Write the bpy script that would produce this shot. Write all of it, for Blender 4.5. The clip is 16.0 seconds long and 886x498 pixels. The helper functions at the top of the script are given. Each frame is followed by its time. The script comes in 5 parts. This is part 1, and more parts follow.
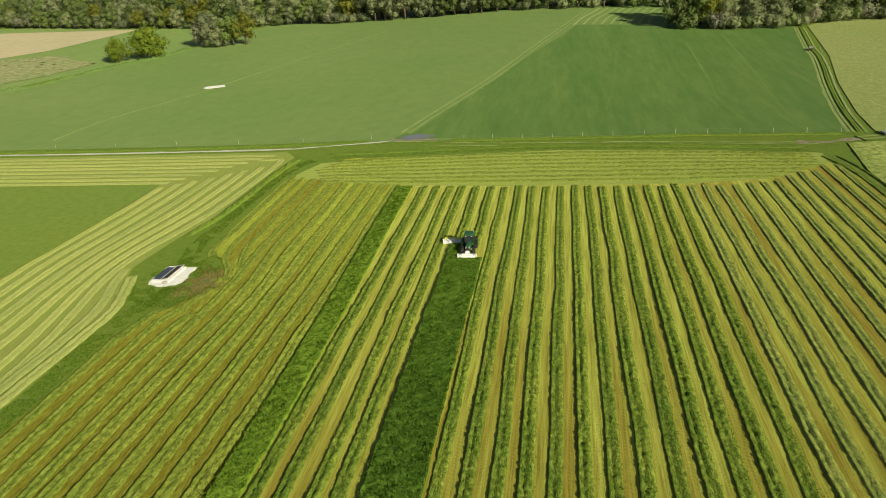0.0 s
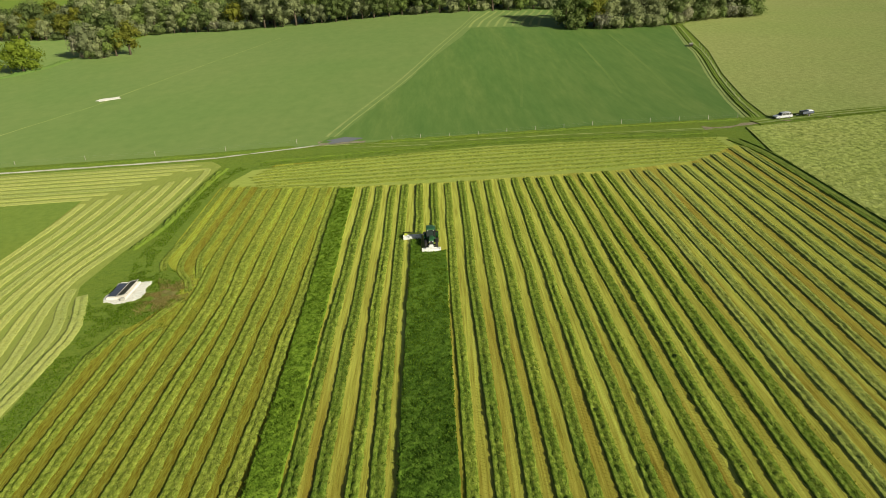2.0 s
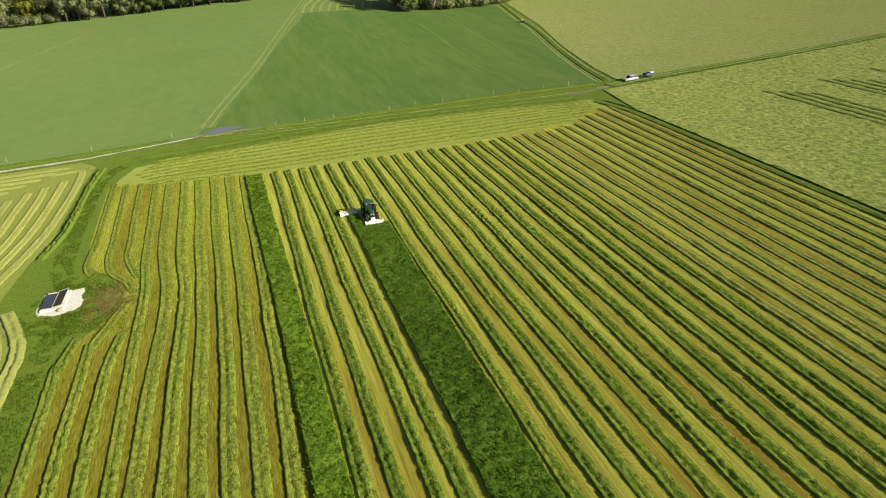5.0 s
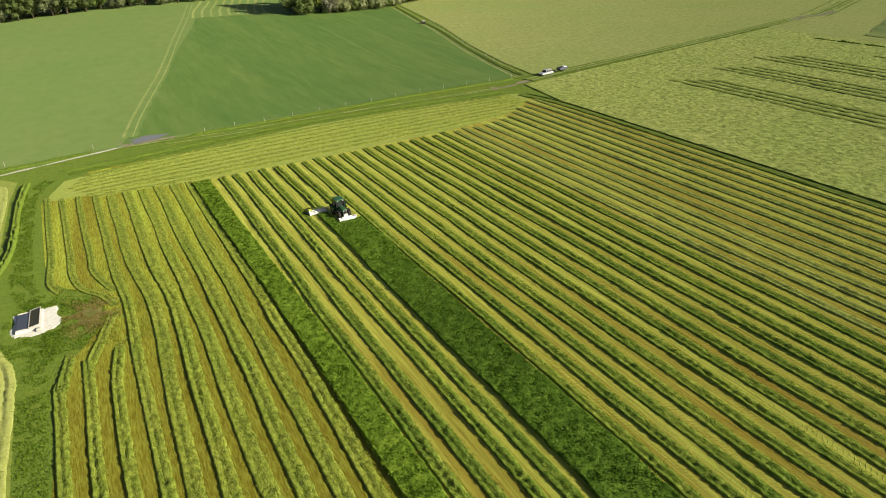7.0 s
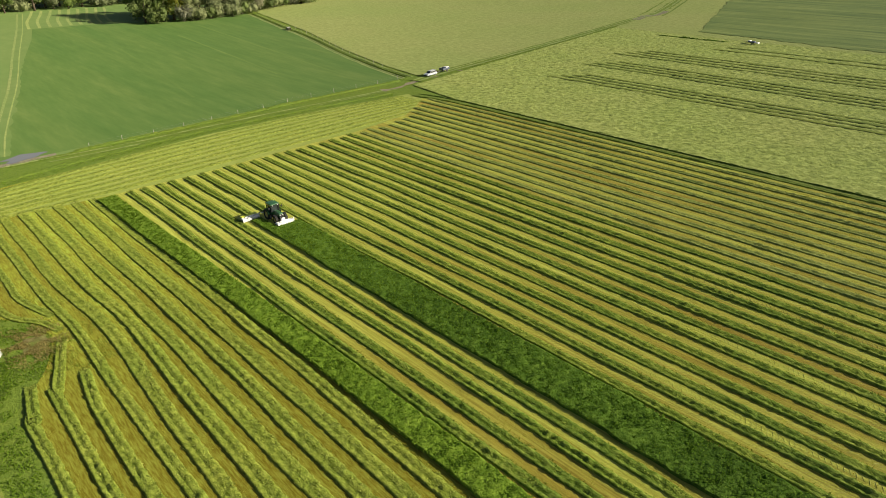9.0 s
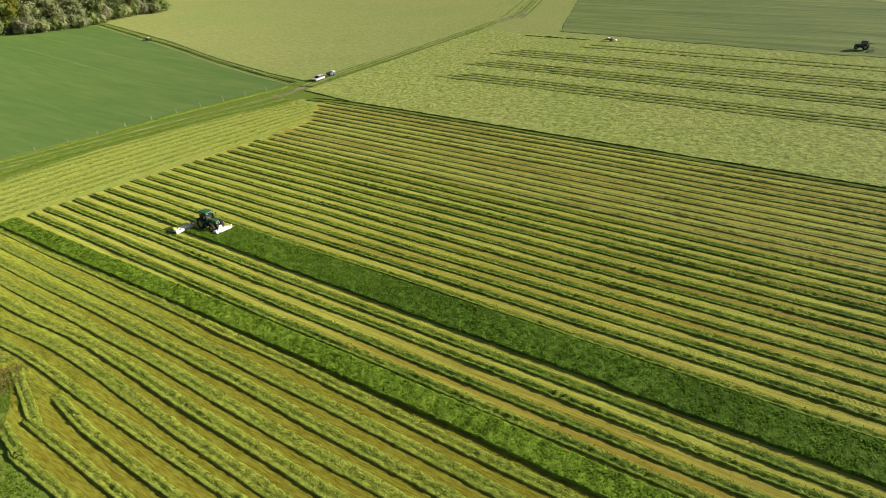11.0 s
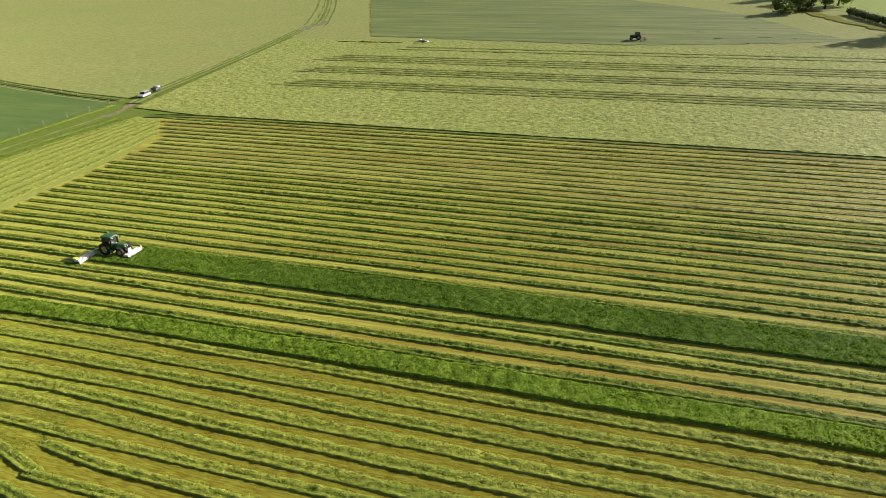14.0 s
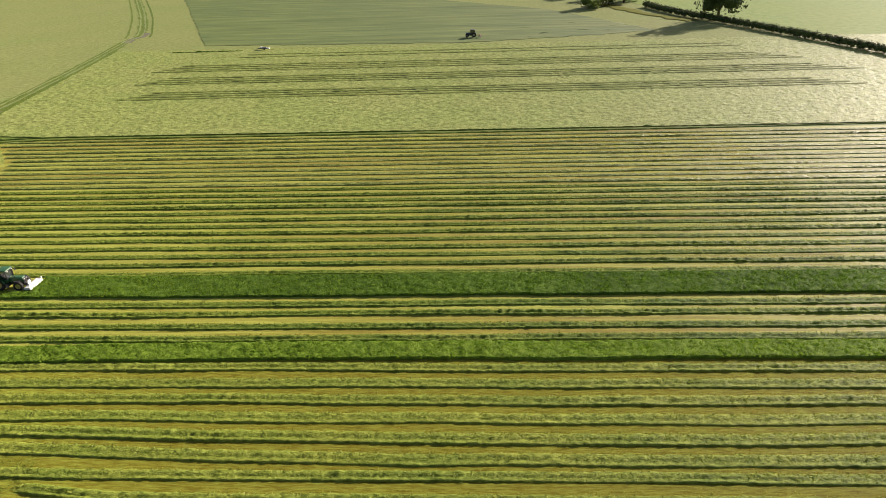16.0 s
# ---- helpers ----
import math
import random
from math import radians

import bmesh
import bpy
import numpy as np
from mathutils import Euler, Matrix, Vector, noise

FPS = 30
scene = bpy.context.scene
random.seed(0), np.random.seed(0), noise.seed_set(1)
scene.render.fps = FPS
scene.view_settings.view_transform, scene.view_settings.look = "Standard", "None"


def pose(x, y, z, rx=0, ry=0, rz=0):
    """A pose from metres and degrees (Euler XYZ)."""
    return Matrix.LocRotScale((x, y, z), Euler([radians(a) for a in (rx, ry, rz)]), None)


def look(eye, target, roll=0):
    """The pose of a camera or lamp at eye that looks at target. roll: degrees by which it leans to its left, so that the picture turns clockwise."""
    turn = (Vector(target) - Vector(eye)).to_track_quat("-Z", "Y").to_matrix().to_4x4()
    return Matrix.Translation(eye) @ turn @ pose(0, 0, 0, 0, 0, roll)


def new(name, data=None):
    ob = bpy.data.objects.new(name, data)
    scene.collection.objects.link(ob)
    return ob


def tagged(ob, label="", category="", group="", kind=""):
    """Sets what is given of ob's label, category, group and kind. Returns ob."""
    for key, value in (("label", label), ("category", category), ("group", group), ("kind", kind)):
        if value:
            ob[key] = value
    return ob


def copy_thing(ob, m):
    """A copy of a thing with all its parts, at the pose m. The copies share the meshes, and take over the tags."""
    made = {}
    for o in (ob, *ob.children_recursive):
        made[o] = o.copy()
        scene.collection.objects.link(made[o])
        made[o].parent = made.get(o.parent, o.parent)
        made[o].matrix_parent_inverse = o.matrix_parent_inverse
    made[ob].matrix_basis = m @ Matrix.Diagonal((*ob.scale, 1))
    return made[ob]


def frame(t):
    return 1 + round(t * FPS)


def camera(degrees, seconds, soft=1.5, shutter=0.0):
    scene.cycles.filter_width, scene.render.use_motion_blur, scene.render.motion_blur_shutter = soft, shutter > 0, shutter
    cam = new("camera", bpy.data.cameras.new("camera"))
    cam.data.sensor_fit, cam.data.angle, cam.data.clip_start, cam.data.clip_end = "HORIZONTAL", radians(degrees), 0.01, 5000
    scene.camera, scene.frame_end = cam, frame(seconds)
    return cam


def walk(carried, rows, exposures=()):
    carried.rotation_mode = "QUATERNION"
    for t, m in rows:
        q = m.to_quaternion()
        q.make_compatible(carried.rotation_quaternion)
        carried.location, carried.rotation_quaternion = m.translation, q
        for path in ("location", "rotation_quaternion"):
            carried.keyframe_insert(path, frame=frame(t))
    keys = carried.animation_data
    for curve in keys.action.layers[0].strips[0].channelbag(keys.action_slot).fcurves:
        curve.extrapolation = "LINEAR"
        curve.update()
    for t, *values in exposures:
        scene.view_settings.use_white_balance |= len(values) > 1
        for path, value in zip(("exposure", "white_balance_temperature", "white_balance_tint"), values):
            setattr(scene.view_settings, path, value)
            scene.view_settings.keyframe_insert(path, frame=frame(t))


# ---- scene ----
cam = camera(64.5, 16.0, soft=0.88)
PATH = [
    (0, (15.804, -108.037, 47.972), (15.468, -106.234, 47.176), -4.0),
    (0.5, (12.549, -108.979, 47.973), (12.29, -107.164, 47.175), -4.0),
    (1, (9.33, -109.954, 47.973), (9.152, -108.13, 47.172), -3.9),
    (1.5, (6.246, -110.973, 47.979), (6.149, -109.143, 47.178), -3.9),
    (2, (3.129, -111.986, 47.99), (3.113, -110.154, 47.189), -4.0),
    (2.5, (-0.088, -112.882, 47.985), (-0.006, -111.055, 47.176), -4.0),
    (3, (-3.344, -113.579, 47.945), (-3.142, -111.774, 47.107), -4.1),
    (3.5, (-6.729, -114.034, 47.87), (-6.429, -112.257, 47.002), -4.2),
    (4, (-10.379, -114.208, 47.817), (-10.021, -112.441, 46.952), -4.2),
    (6.5, (-31.135, -112.33, 47.832), (-30.42, -110.677, 46.963), -3.7),
    (7, (-34.886, -111.302, 47.805), (-34.09, -109.686, 46.934), -3.6),
    (7.5, (-38.632, -110.045, 47.781), (-37.749, -108.475, 46.91), -3.5),
    (8, (-42.463, -108.655, 47.771), (-41.487, -107.142, 46.899), -3.3),
    (8.5, (-46.268, -107.216, 47.756), (-45.203, -105.765, 46.883), -3.0),
    (9, (-49.969, -105.671, 47.72), (-48.819, -104.287, 46.847), -2.7),
    (11.5, (-66.128, -94.846, 47.039), (-64.64, -93.83, 46.172), -2.0),
    (12, (-69.023, -92.217, 47.004), (-67.488, -91.272, 46.137), -1.9),
    (12.5, (-71.745, -89.34, 46.974), (-70.167, -88.469, 46.109), -1.8),
    (13, (-74.334, -86.286, 46.943), (-72.708, -85.505, 46.078), -1.8),
    (13.5, (-76.771, -83.125, 46.892), (-75.097, -82.451, 46.031), -1.7),
    (14, (-79.002, -79.795, 46.815), (-77.285, -79.237, 45.954), -1.6),
    (14.5, (-81.044, -76.332, 46.727), (-79.292, -75.894, 45.868), -1.4),
    (15, (-82.92, -72.91, 46.637), (-81.142, -72.591, 45.78), -1.2),
    (15.5, (-84.593, -69.534, 46.591), (-82.797, -69.333, 45.734), -1.4),
    (16, (-86.151, -66.18, 46.578), (-84.347, -66.094, 45.718), -1.8),
]
walk(cam, [(t, look(eye, target, roll)) for t, eye, target, roll in PATH],
     [(0.0, 0.03, 6480, 3), (4.0, 0.22, 6490, 6), (9.0, 0.50, 6500, 10), (12.5, 0.71, 6380, 14), (16.0, 0.86, 6400, 22)])

# ---- world, sun, exposure ----
SUN_DIR = Vector((0.70, -0.714, 0.43)).normalized()
world = bpy.data.worlds.new("sky")
scene.world = world
world.use_nodes = True
wn = world.node_tree
wn.nodes.clear()
sky = wn.nodes.new("ShaderNodeTexSky")
sky.sky_type = "NISHITA"
sky.sun_disc = False
sky.sun_elevation = math.asin(SUN_DIR.z)
sky.sun_rotation = math.atan2(SUN_DIR.x, SUN_DIR.y)
sky.air_density, sky.dust_density, sky.ozone_density = 1.0, 2.5, 0.6
bg = wn.nodes.new("ShaderNodeBackground")
bg.inputs["Strength"].default_value = 0.046
wout = wn.nodes.new("ShaderNodeOutputWorld")
wn.links.new(sky.outputs[0], bg.inputs[0])
wn.links.new(bg.outputs[0], wout.inputs[0])

sun_data = bpy.data.lights.new("sun", "SUN")
sun_data.energy, sun_data.angle, sun_data.color = 5.0, radians(0.6), (1.0, 0.92, 0.74)
sun = new("sun", sun_data)
sun.matrix_world = look(SUN_DIR * 400, (0, 0, 0))


# ---- materials ----
def nodes_of(name):
    m = bpy.data.materials.new(name)
    m.use_nodes = True
    nt = m.node_tree
    return m, nt, nt.nodes["Principled BSDF"]


def add(nt, kind, **values):
    n = nt.nodes.new(kind)
    for k, v in values.items():
        n.inputs[k].default_value = v
    return n


def mapped(nt, scale, turn=0.0):
    geo = nt.nodes.new("ShaderNodeNewGeometry")
    mp = add(nt, "ShaderNodeMapping")
    mp.inputs["Scale"].default_value = scale
    mp.inputs["Rotation"].default_value = (0, 0, turn)
    nt.links.new(geo.outputs["Position"], mp.inputs["Vector"])
    return mp.outputs["Vector"]


def noise_tex(nt, vec, scale, detail=4.0, rough=0.6):
    n = add(nt, "ShaderNodeTexNoise", Scale=scale, Detail=detail, Roughness=rough)
    nt.links.new(vec, n.inputs["Vector"])
    return n.outputs["Fac"]


def ramp(nt, fac, stops):
    r = nt.nodes.new("ShaderNodeValToRGB")
    while len(r.color_ramp.elements) < len(stops):
        r.color_ramp.elements.new(0.5)
    for e, (p, c) in zip(r.color_ramp.elements, stops):
        e.position, e.color = p, (*c, 1.0)
    nt.links.new(fac, r.inputs["Fac"])
    return r.outputs["Color"]


def mix(nt, fac, a, b, mode="MIX"):
    m = nt.nodes.new("ShaderNodeMix")
    m.data_type, m.blend_type = "RGBA", mode
    for socket, value in ((m.inputs["Factor"], fac), (m.inputs["A"], a), (m.inputs["B"], b)):
        if isinstance(value, (int, float)):
            socket.default_value = value
        elif isinstance(value, tuple):
            socket.default_value = (*value, 1.0)
        else:
            nt.links.new(value, socket)
    return m.outputs["Result"]


def grass_material(name, stops, grain=(1, 1, 1), fine=3.0, patch=0.06, patch_tint=(1.15, 1.0, 0.8), patch_amount=0.6, bump=0.3, bump_dist=0.12, rough=0.75,
                   turn=0.0, blades=12.0, sheen=0.25, patch_grain=(1, 1, 1), patch_span=None):
    """Grass seen from the air: fine grain along its rows, clumps, and broad drifts of another tint."""
    m, nt, bsdf = nodes_of(name)
    v = mapped(nt, grain, turn)
    a = noise_tex(nt, v, fine, 6.0, 0.68)
    col = ramp(nt, a, stops)
    big = noise_tex(nt, mapped(nt, patch_grain, turn), patch, 5.0, 0.55)
    big2 = ramp(nt, big, [(0.38, (0, 0, 0)), (0.66, (1, 1, 1))])
    amount = add(nt, "ShaderNodeMath")
    amount.operation = "MULTIPLY"
    amount.inputs[1].default_value = patch_amount
    nt.links.new(big2, amount.inputs[0])
    if patch_span:
        sep = nt.nodes.new("ShaderNodeSeparateXYZ")
        nt.links.new(mapped(nt, (1, 1, 1)), sep.inputs[0])
        total = None
        for axis, start, end, most in patch_span:
            span = add(nt, "ShaderNodeMapRange")
            span.interpolation_type = "SMOOTHSTEP"
            span.inputs["From Min"].default_value, span.inputs["From Max"].default_value = start, end
            span.inputs["To Min"].default_value, span.inputs["To Max"].default_value = 0.08, most
            nt.links.new(sep.outputs[axis], span.inputs["Value"])
            if total:
                both = add(nt, "ShaderNodeMath")
                both.operation = "MAXIMUM"
                nt.links.new(total.outputs[0], both.inputs[0])
                nt.links.new(span.outputs[0], both.inputs[1])
                span = both
            total = span
        grown = add(nt, "ShaderNodeMath")
        grown.operation = "MULTIPLY"
        nt.links.new(amount.outputs[0], grown.inputs[0])
        nt.links.new(total.outputs[0], grown.inputs[1])
        amount = grown
    tinted = mix(nt, 1.0, col, patch_tint, "MULTIPLY")
    col = mix(nt, amount.outputs[0], col, tinted)
    info = nt.nodes.new("ShaderNodeObjectInfo")
    vary = ramp(nt, info.outputs["Random"], [(0.0, (0.88, 0.9, 0.9)), (1.0, (1.1, 1.07, 1.05))])
    col = mix(nt, 1.0, col, vary, "MULTIPLY")
    nt.links.new(col, bsdf.inputs["Base Color"])
    bsdf.inputs["Roughness"].default_value = rough
    bsdf.inputs["Specular IOR Level"].default_value = sheen
    bsdf.inputs["Diffuse Roughness"].default_value = 0.4
    b = noise_tex(nt, v, blades, 3.0, 0.7)
    bp = add(nt, "ShaderNodeBump", Strength=bump, Distance=bump_dist)
    nt.links.new(b, bp.inputs["Height"])
    nt.links.new(bp.outputs["Normal"], bsdf.inputs["Normal"])
    return m


ROWS_Y = (2.2, 0.25, 1.0)
ROWS_X = (0.25, 2.2, 1.0)
MAT_STUBBLE = grass_material("mown_stubble", [(0.36, (0.275, 0.275, 0.034)), (0.5, (0.405, 0.435, 0.068)), (0.66, (0.53, 0.575, 0.105))], (2.4, 0.07, 1.0), 1.3, 0.3, (0.72, 0.54, 0.42), 1.0, 0.8, 0.08, sheen=0.27, rough=0.6, patch_grain=(1.3, 0.05, 1), patch_span=(("Y", 12.0, -52.0, 1.0), ("X", 16.0, 44.0, 1.0)))
MAT_STUBBLE_WEST = grass_material("bleached_stubble", [(0.36, (0.175, 0.142, 0.013)), (0.5, (0.255, 0.24, 0.028)), (0.64, (0.325, 0.345, 0.05))], ROWS_Y, 2.6, 0.3, (1.55, 1.88, 1.95), 1.0, 0.9, 0.10, sheen=0.04, rough=0.6, patch_grain=(1.0, 0.05, 1), patch_span=(("Y", -40.0, 2.0, 1.0),))
MAT_STUBBLE_PALE = grass_material("dry_mown_stubble", [(0.28, (0.205, 0.24, 0.043)), (0.5, (0.27, 0.305, 0.062)), (0.74, (0.34, 0.368, 0.09))], ROWS_Y, 2.2, 0.05, (0.85, 1.0, 0.7), 0.6, 0.6, 0.06, sheen=0.3, rough=0.6)
MAT_SWATH = grass_material("cut_grass_swath", [(0.33, (0.075, 0.125, 0.013)), (0.48, (0.172, 0.238, 0.029)), (0.64, (0.33, 0.395, 0.066))], (1.5, 0.9, 1), 1.5, 0.09, (0.62, 0.76, 0.70), 0.9, 1.0, 0.2, blades=3.5, sheen=0.07, rough=0.6, patch_span=(("Y", 5.0, -50.0, 1.0),))
MAT_SWATH_DRY = grass_material("wilted_grass_swath", [(0.30, (0.115, 0.15, 0.024)), (0.48, (0.235, 0.28, 0.052)), (0.66, (0.40, 0.435, 0.10))], (1.2, 0.8, 1), 1.8, 0.09, (0.82, 0.95, 0.85), 0.6, 0.9, 0.14, blades=4.0, sheen=0.32, rough=0.55)
MAT_HAY = grass_material("pale_hay", [(0.28, (0.28, 0.31, 0.08)), (0.5, (0.37, 0.40, 0.11)), (0.7, (0.46, 0.485, 0.15))], (1.2, 0.8, 1), 2.0, 0.09, (0.86, 0.95, 0.85), 0.5, 0.7, 0.12, blades=4.0, sheen=0.25, rough=0.6)
MAT_SWATH_WEST = grass_material("pale_cut_swath", [(0.35, (0.13, 0.168, 0.02)), (0.48, (0.232, 0.28, 0.038)), (0.62, (0.35, 0.40, 0.068))], (1.5, 0.9, 1), 1.5, 0.09, (0.75, 0.86, 0.8), 0.8, 1.0, 0.16, blades=3.5, sheen=0.07, rough=0.6)
MAT_STANDING = grass_material("standing_grass", [(0.36, (0.068, 0.135, 0.014)), (0.5, (0.12, 0.215, 0.024)), (0.63, (0.185, 0.295, 0.038))], (1, 1, 1), 1.2, 0.02, (0.32, 0.40, 0.46), 1.0, 1.0, 0.25, blades=4.0, sheen=0.04, rough=0.7, patch_span=(("Y", -8.0, -60.0, 1.0),))
MAT_STANDING_LIGHT = grass_material("thin_standing_grass", [(0.36, (0.115, 0.195, 0.018)), (0.5, (0.175, 0.275, 0.027)), (0.63, (0.24, 0.35, 0.04))], (1, 1, 1), 1.2, 0.12, (0.85, 0.9, 0.9), 0.5, 1.0, 0.2, blades=4.0, sheen=0.04, rough=0.7)
MAT_VERGE = grass_material("rough_verge_grass", [(0.28, (0.105, 0.17, 0.018)), (0.5, (0.147, 0.226, 0.026)), (0.72, (0.19, 0.268, 0.036))], (1, 1, 1), 1.4, 0.08, (1.15, 1.0, 0.85), 0.5, 1.0, 0.25, blades=3.5, sheen=0.25)
MAT_PASTURE = grass_material("green_pasture", [(0.22, (0.134, 0.218, 0.05)), (0.5, (0.162, 0.246, 0.062)), (0.78, (0.192, 0.27, 0.074))], (0.5, 0.35, 1), 0.5, 0.012, (1.22, 1.06, 1.2), 0.8, 0.2, 0.06, blades=2.0, sheen=0.3)
MAT_PASTURE_DARK = grass_material("deep_green_pasture", [(0.25, (0.068, 0.14, 0.025)), (0.5, (0.089, 0.168, 0.033)), (0.75, (0.118, 0.195, 0.044))], (0.9, 0.12, 1), 0.45, 0.02, (1.35, 1.15, 1.25), 0.9, 0.2, 0.06, blades=2.0, sheen=0.3, patch_grain=(3.5, 0.3, 1))
MAT_PASTURE_MID = grass_material("faded_pasture", [(0.25, (0.092, 0.168, 0.032)), (0.5, (0.112, 0.192, 0.039)), (0.75, (0.135, 0.215, 0.047))], (0.9, 0.12, 1), 0.45, 0.02, (1.2, 1.06, 1.2), 0.8, 0.2, 0.06, blades=2.0, sheen=0.3)
MAT_CROP_PALE = grass_material("pale_cereal_crop", [(0.25, (0.235, 0.268, 0.08)), (0.5, (0.318, 0.353, 0.115)), (0.75, (0.415, 0.445, 0.165))], (1, 0.6, 1), 0.9, 0.02, (0.85, 0.97, 0.82), 0.6, 0.8, 0.25, blades=2.0, sheen=0.1)
MAT_TEDDED = grass_material("spread_cut_grass", [(0.32, (0.19, 0.235, 0.048)), (0.48, (0.34, 0.385, 0.095)), (0.64, (0.51, 0.55, 0.165))], (1, 0.8, 1), 0.95, 0.03, (0.86, 0.97, 0.8), 0.6, 1.0, 0.3, blades=1.6, sheen=0.14, rough=0.58)
# This dark tone holds the shade of the ditch and of gaps between hay rows.
MAT_DARK_STRIPE = grass_material("shade_dark_strip", [(0.3, (0.105, 0.155, 0.026)), (0.5, (0.17, 0.222, 0.042)), (0.7, (0.25, 0.295, 0.066))], (1.6, 0.3, 1), 1.0, 0.05, (1.1, 1.0, 0.9), 0.5, 0.6, 0.12, sheen=0.1)
MAT_FAR_DARK = grass_material("dark_cut_field", [(0.3, (0.075, 0.13, 0.032)), (0.5, (0.14, 0.20, 0.052)), (0.7, (0.24, 0.295, 0.085))], (0.16, 0.010, 1), 2.0, 0.02, (1.15, 1.05, 0.95), 0.5, 0.6, 0.2, sheen=0.25)
MAT_MEADOW = grass_material("bright_far_meadow", [(0.3, (0.23, 0.34, 0.085)), (0.5, (0.29, 0.40, 0.11)), (0.7, (0.35, 0.45, 0.135))], (1, 1, 1), 0.3, 0.015, (1.1, 1.0, 0.9), 0.5, 0.3, 0.1, sheen=0.06)
MAT_TAN = grass_material("bare_tan_field", [(0.3, (0.38, 0.325, 0.19)), (0.5, (0.45, 0.39, 0.235)), (0.7, (0.51, 0.45, 0.285))], (0.3, 1, 1), 0.5, 0.02, (0.93, 0.97, 0.9), 0.5, 0.3, 0.08)
MAT_PADDOCK = grass_material("trampled_paddock", [(0.3, (0.16, 0.19, 0.06)), (0.5, (0.27, 0.275, 0.12)), (0.7, (0.40, 0.385, 0.22))], (1, 1, 1), 0.35, 0.04, (0.8, 1.0, 0.7), 0.6, 0.4, 0.08)
MAT_TRAIL = grass_material("worn_grass_trail", [(0.3, (0.20, 0.255, 0.07)), (0.5, (0.285, 0.335, 0.105)), (0.7, (0.37, 0.405, 0.15))], (1, 1, 1), 1.0, 0.05, (0.8, 0.95, 0.8), 0.6, 0.4, 0.08)
MAT_GRAVEL = grass_material("pale_gravel", [(0.3, (0.42, 0.40, 0.32)), (0.5, (0.58, 0.56, 0.47)), (0.7, (0.72, 0.70, 0.62))], (1, 1, 1), 2.0, 0.1, (0.7, 0.72, 0.6), 0.6, 0.6, 0.05)
MAT_DIRT = grass_material("damp_track_dirt", [(0.3, (0.16, 0.135, 0.085)), (0.5, (0.26, 0.225, 0.15)), (0.7, (0.36, 0.32, 0.23))], (1, 1, 1), 1.5, 0.15, (0.7, 0.85, 0.6), 0.6, 0.6, 0.06)
MAT_BROWN = grass_material("dead_brown_weeds", [(0.3, (0.14, 0.115, 0.04)), (0.5, (0.24, 0.19, 0.075)), (0.7, (0.33, 0.265, 0.12))], (1, 1, 1), 1.6, 0.35, (0.65, 1.05, 0.4), 0.9, 1.0, 0.2, blades=5.0)
MAT_CHALK = grass_material("white_crushed_chalk", [(0.25, (0.62, 0.60, 0.55)), (0.5, (0.78, 0.76, 0.72)), (0.75, (0.86, 0.85, 0.82))], (1, 1, 1), 2.5, 0.4, (0.85, 0.8, 0.72), 0.5, 0.6, 0.06)


def leaf_material(name, a, b, c, through_light=0.45, spread=(0.85, 1.15), shine=0.15, rough=0.7):
    """Thin leaves and blades: each its own tint, some light shining through."""
    m, nt, bsdf = nodes_of(name)
    geo = nt.nodes.new("ShaderNodeNewGeometry")
    col = ramp(nt, geo.outputs["Random Per Island"], [(0.0, a), (0.5, b), (1.0, c)])
    info = nt.nodes.new("ShaderNodeObjectInfo")
    vary = ramp(nt, info.outputs["Random"], [(0.0, (spread[0],) * 3), (1.0, (spread[1], spread[1] * 0.97, spread[1] * 0.9))])
    col = mix(nt, 1.0, col, vary, "MULTIPLY")
    nt.links.new(col, bsdf.inputs["Base Color"])
    bsdf.inputs["Roughness"].default_value = rough
    bsdf.inputs["Specular IOR Level"].default_value = shine
    tr = nt.nodes.new("ShaderNodeBsdfTranslucent")
    nt.links.new(col, tr.inputs["Color"])
    ms = nt.nodes.new("ShaderNodeMixShader")
    ms.inputs[0].default_value = through_light
    nt.links.new(bsdf.outputs[0], ms.inputs[1])
    nt.links.new(tr.outputs[0], ms.inputs[2])
    nt.links.new(ms.outputs[0], nt.nodes["Material Output"].inputs["Surface"])
    return m


MAT_LEAF_OAK = leaf_material("fresh_oak_leaves", (0.15, 0.215, 0.024), (0.195, 0.265, 0.03), (0.25, 0.32, 0.042))
MAT_LEAF_DARK = leaf_material("dark_hedge_leaves", (0.14, 0.195, 0.062), (0.165, 0.22, 0.072), (0.195, 0.25, 0.085), spread=(0.75, 1.25))
MAT_LEAF_GREEN = leaf_material("fresh_green_leaves", (0.155, 0.22, 0.06), (0.19, 0.26, 0.07), (0.235, 0.305, 0.085), 0.45)
# Darker than the other leaves: the hedge's shaded side is put into the colour.
MAT_LEAF_HEDGE = leaf_material("shade_dark_hedge_leaves", (0.06, 0.085, 0.035), (0.08, 0.11, 0.045), (0.10, 0.135, 0.055), 0.08, shine=0.05)
MAT_LEAF_GREY = leaf_material("grey_budding_twigs", (0.25, 0.29, 0.14), (0.285, 0.325, 0.16), (0.325, 0.365, 0.185), spread=(0.75, 1.2))
MAT_LEAF_GOLD = leaf_material("golden_young_leaves", (0.17, 0.195, 0.028), (0.21, 0.23, 0.034), (0.255, 0.265, 0.045))
MAT_LEAF_WHITE = leaf_material("white_blossom", (0.20, 0.21, 0.11), (0.29, 0.295, 0.19), (0.42, 0.42, 0.32))
MAT_BLADE = leaf_material("long_grass_blades", (0.12, 0.215, 0.018), (0.18, 0.30, 0.028), (0.26, 0.39, 0.044), 0.6, shine=0.05, rough=0.65)
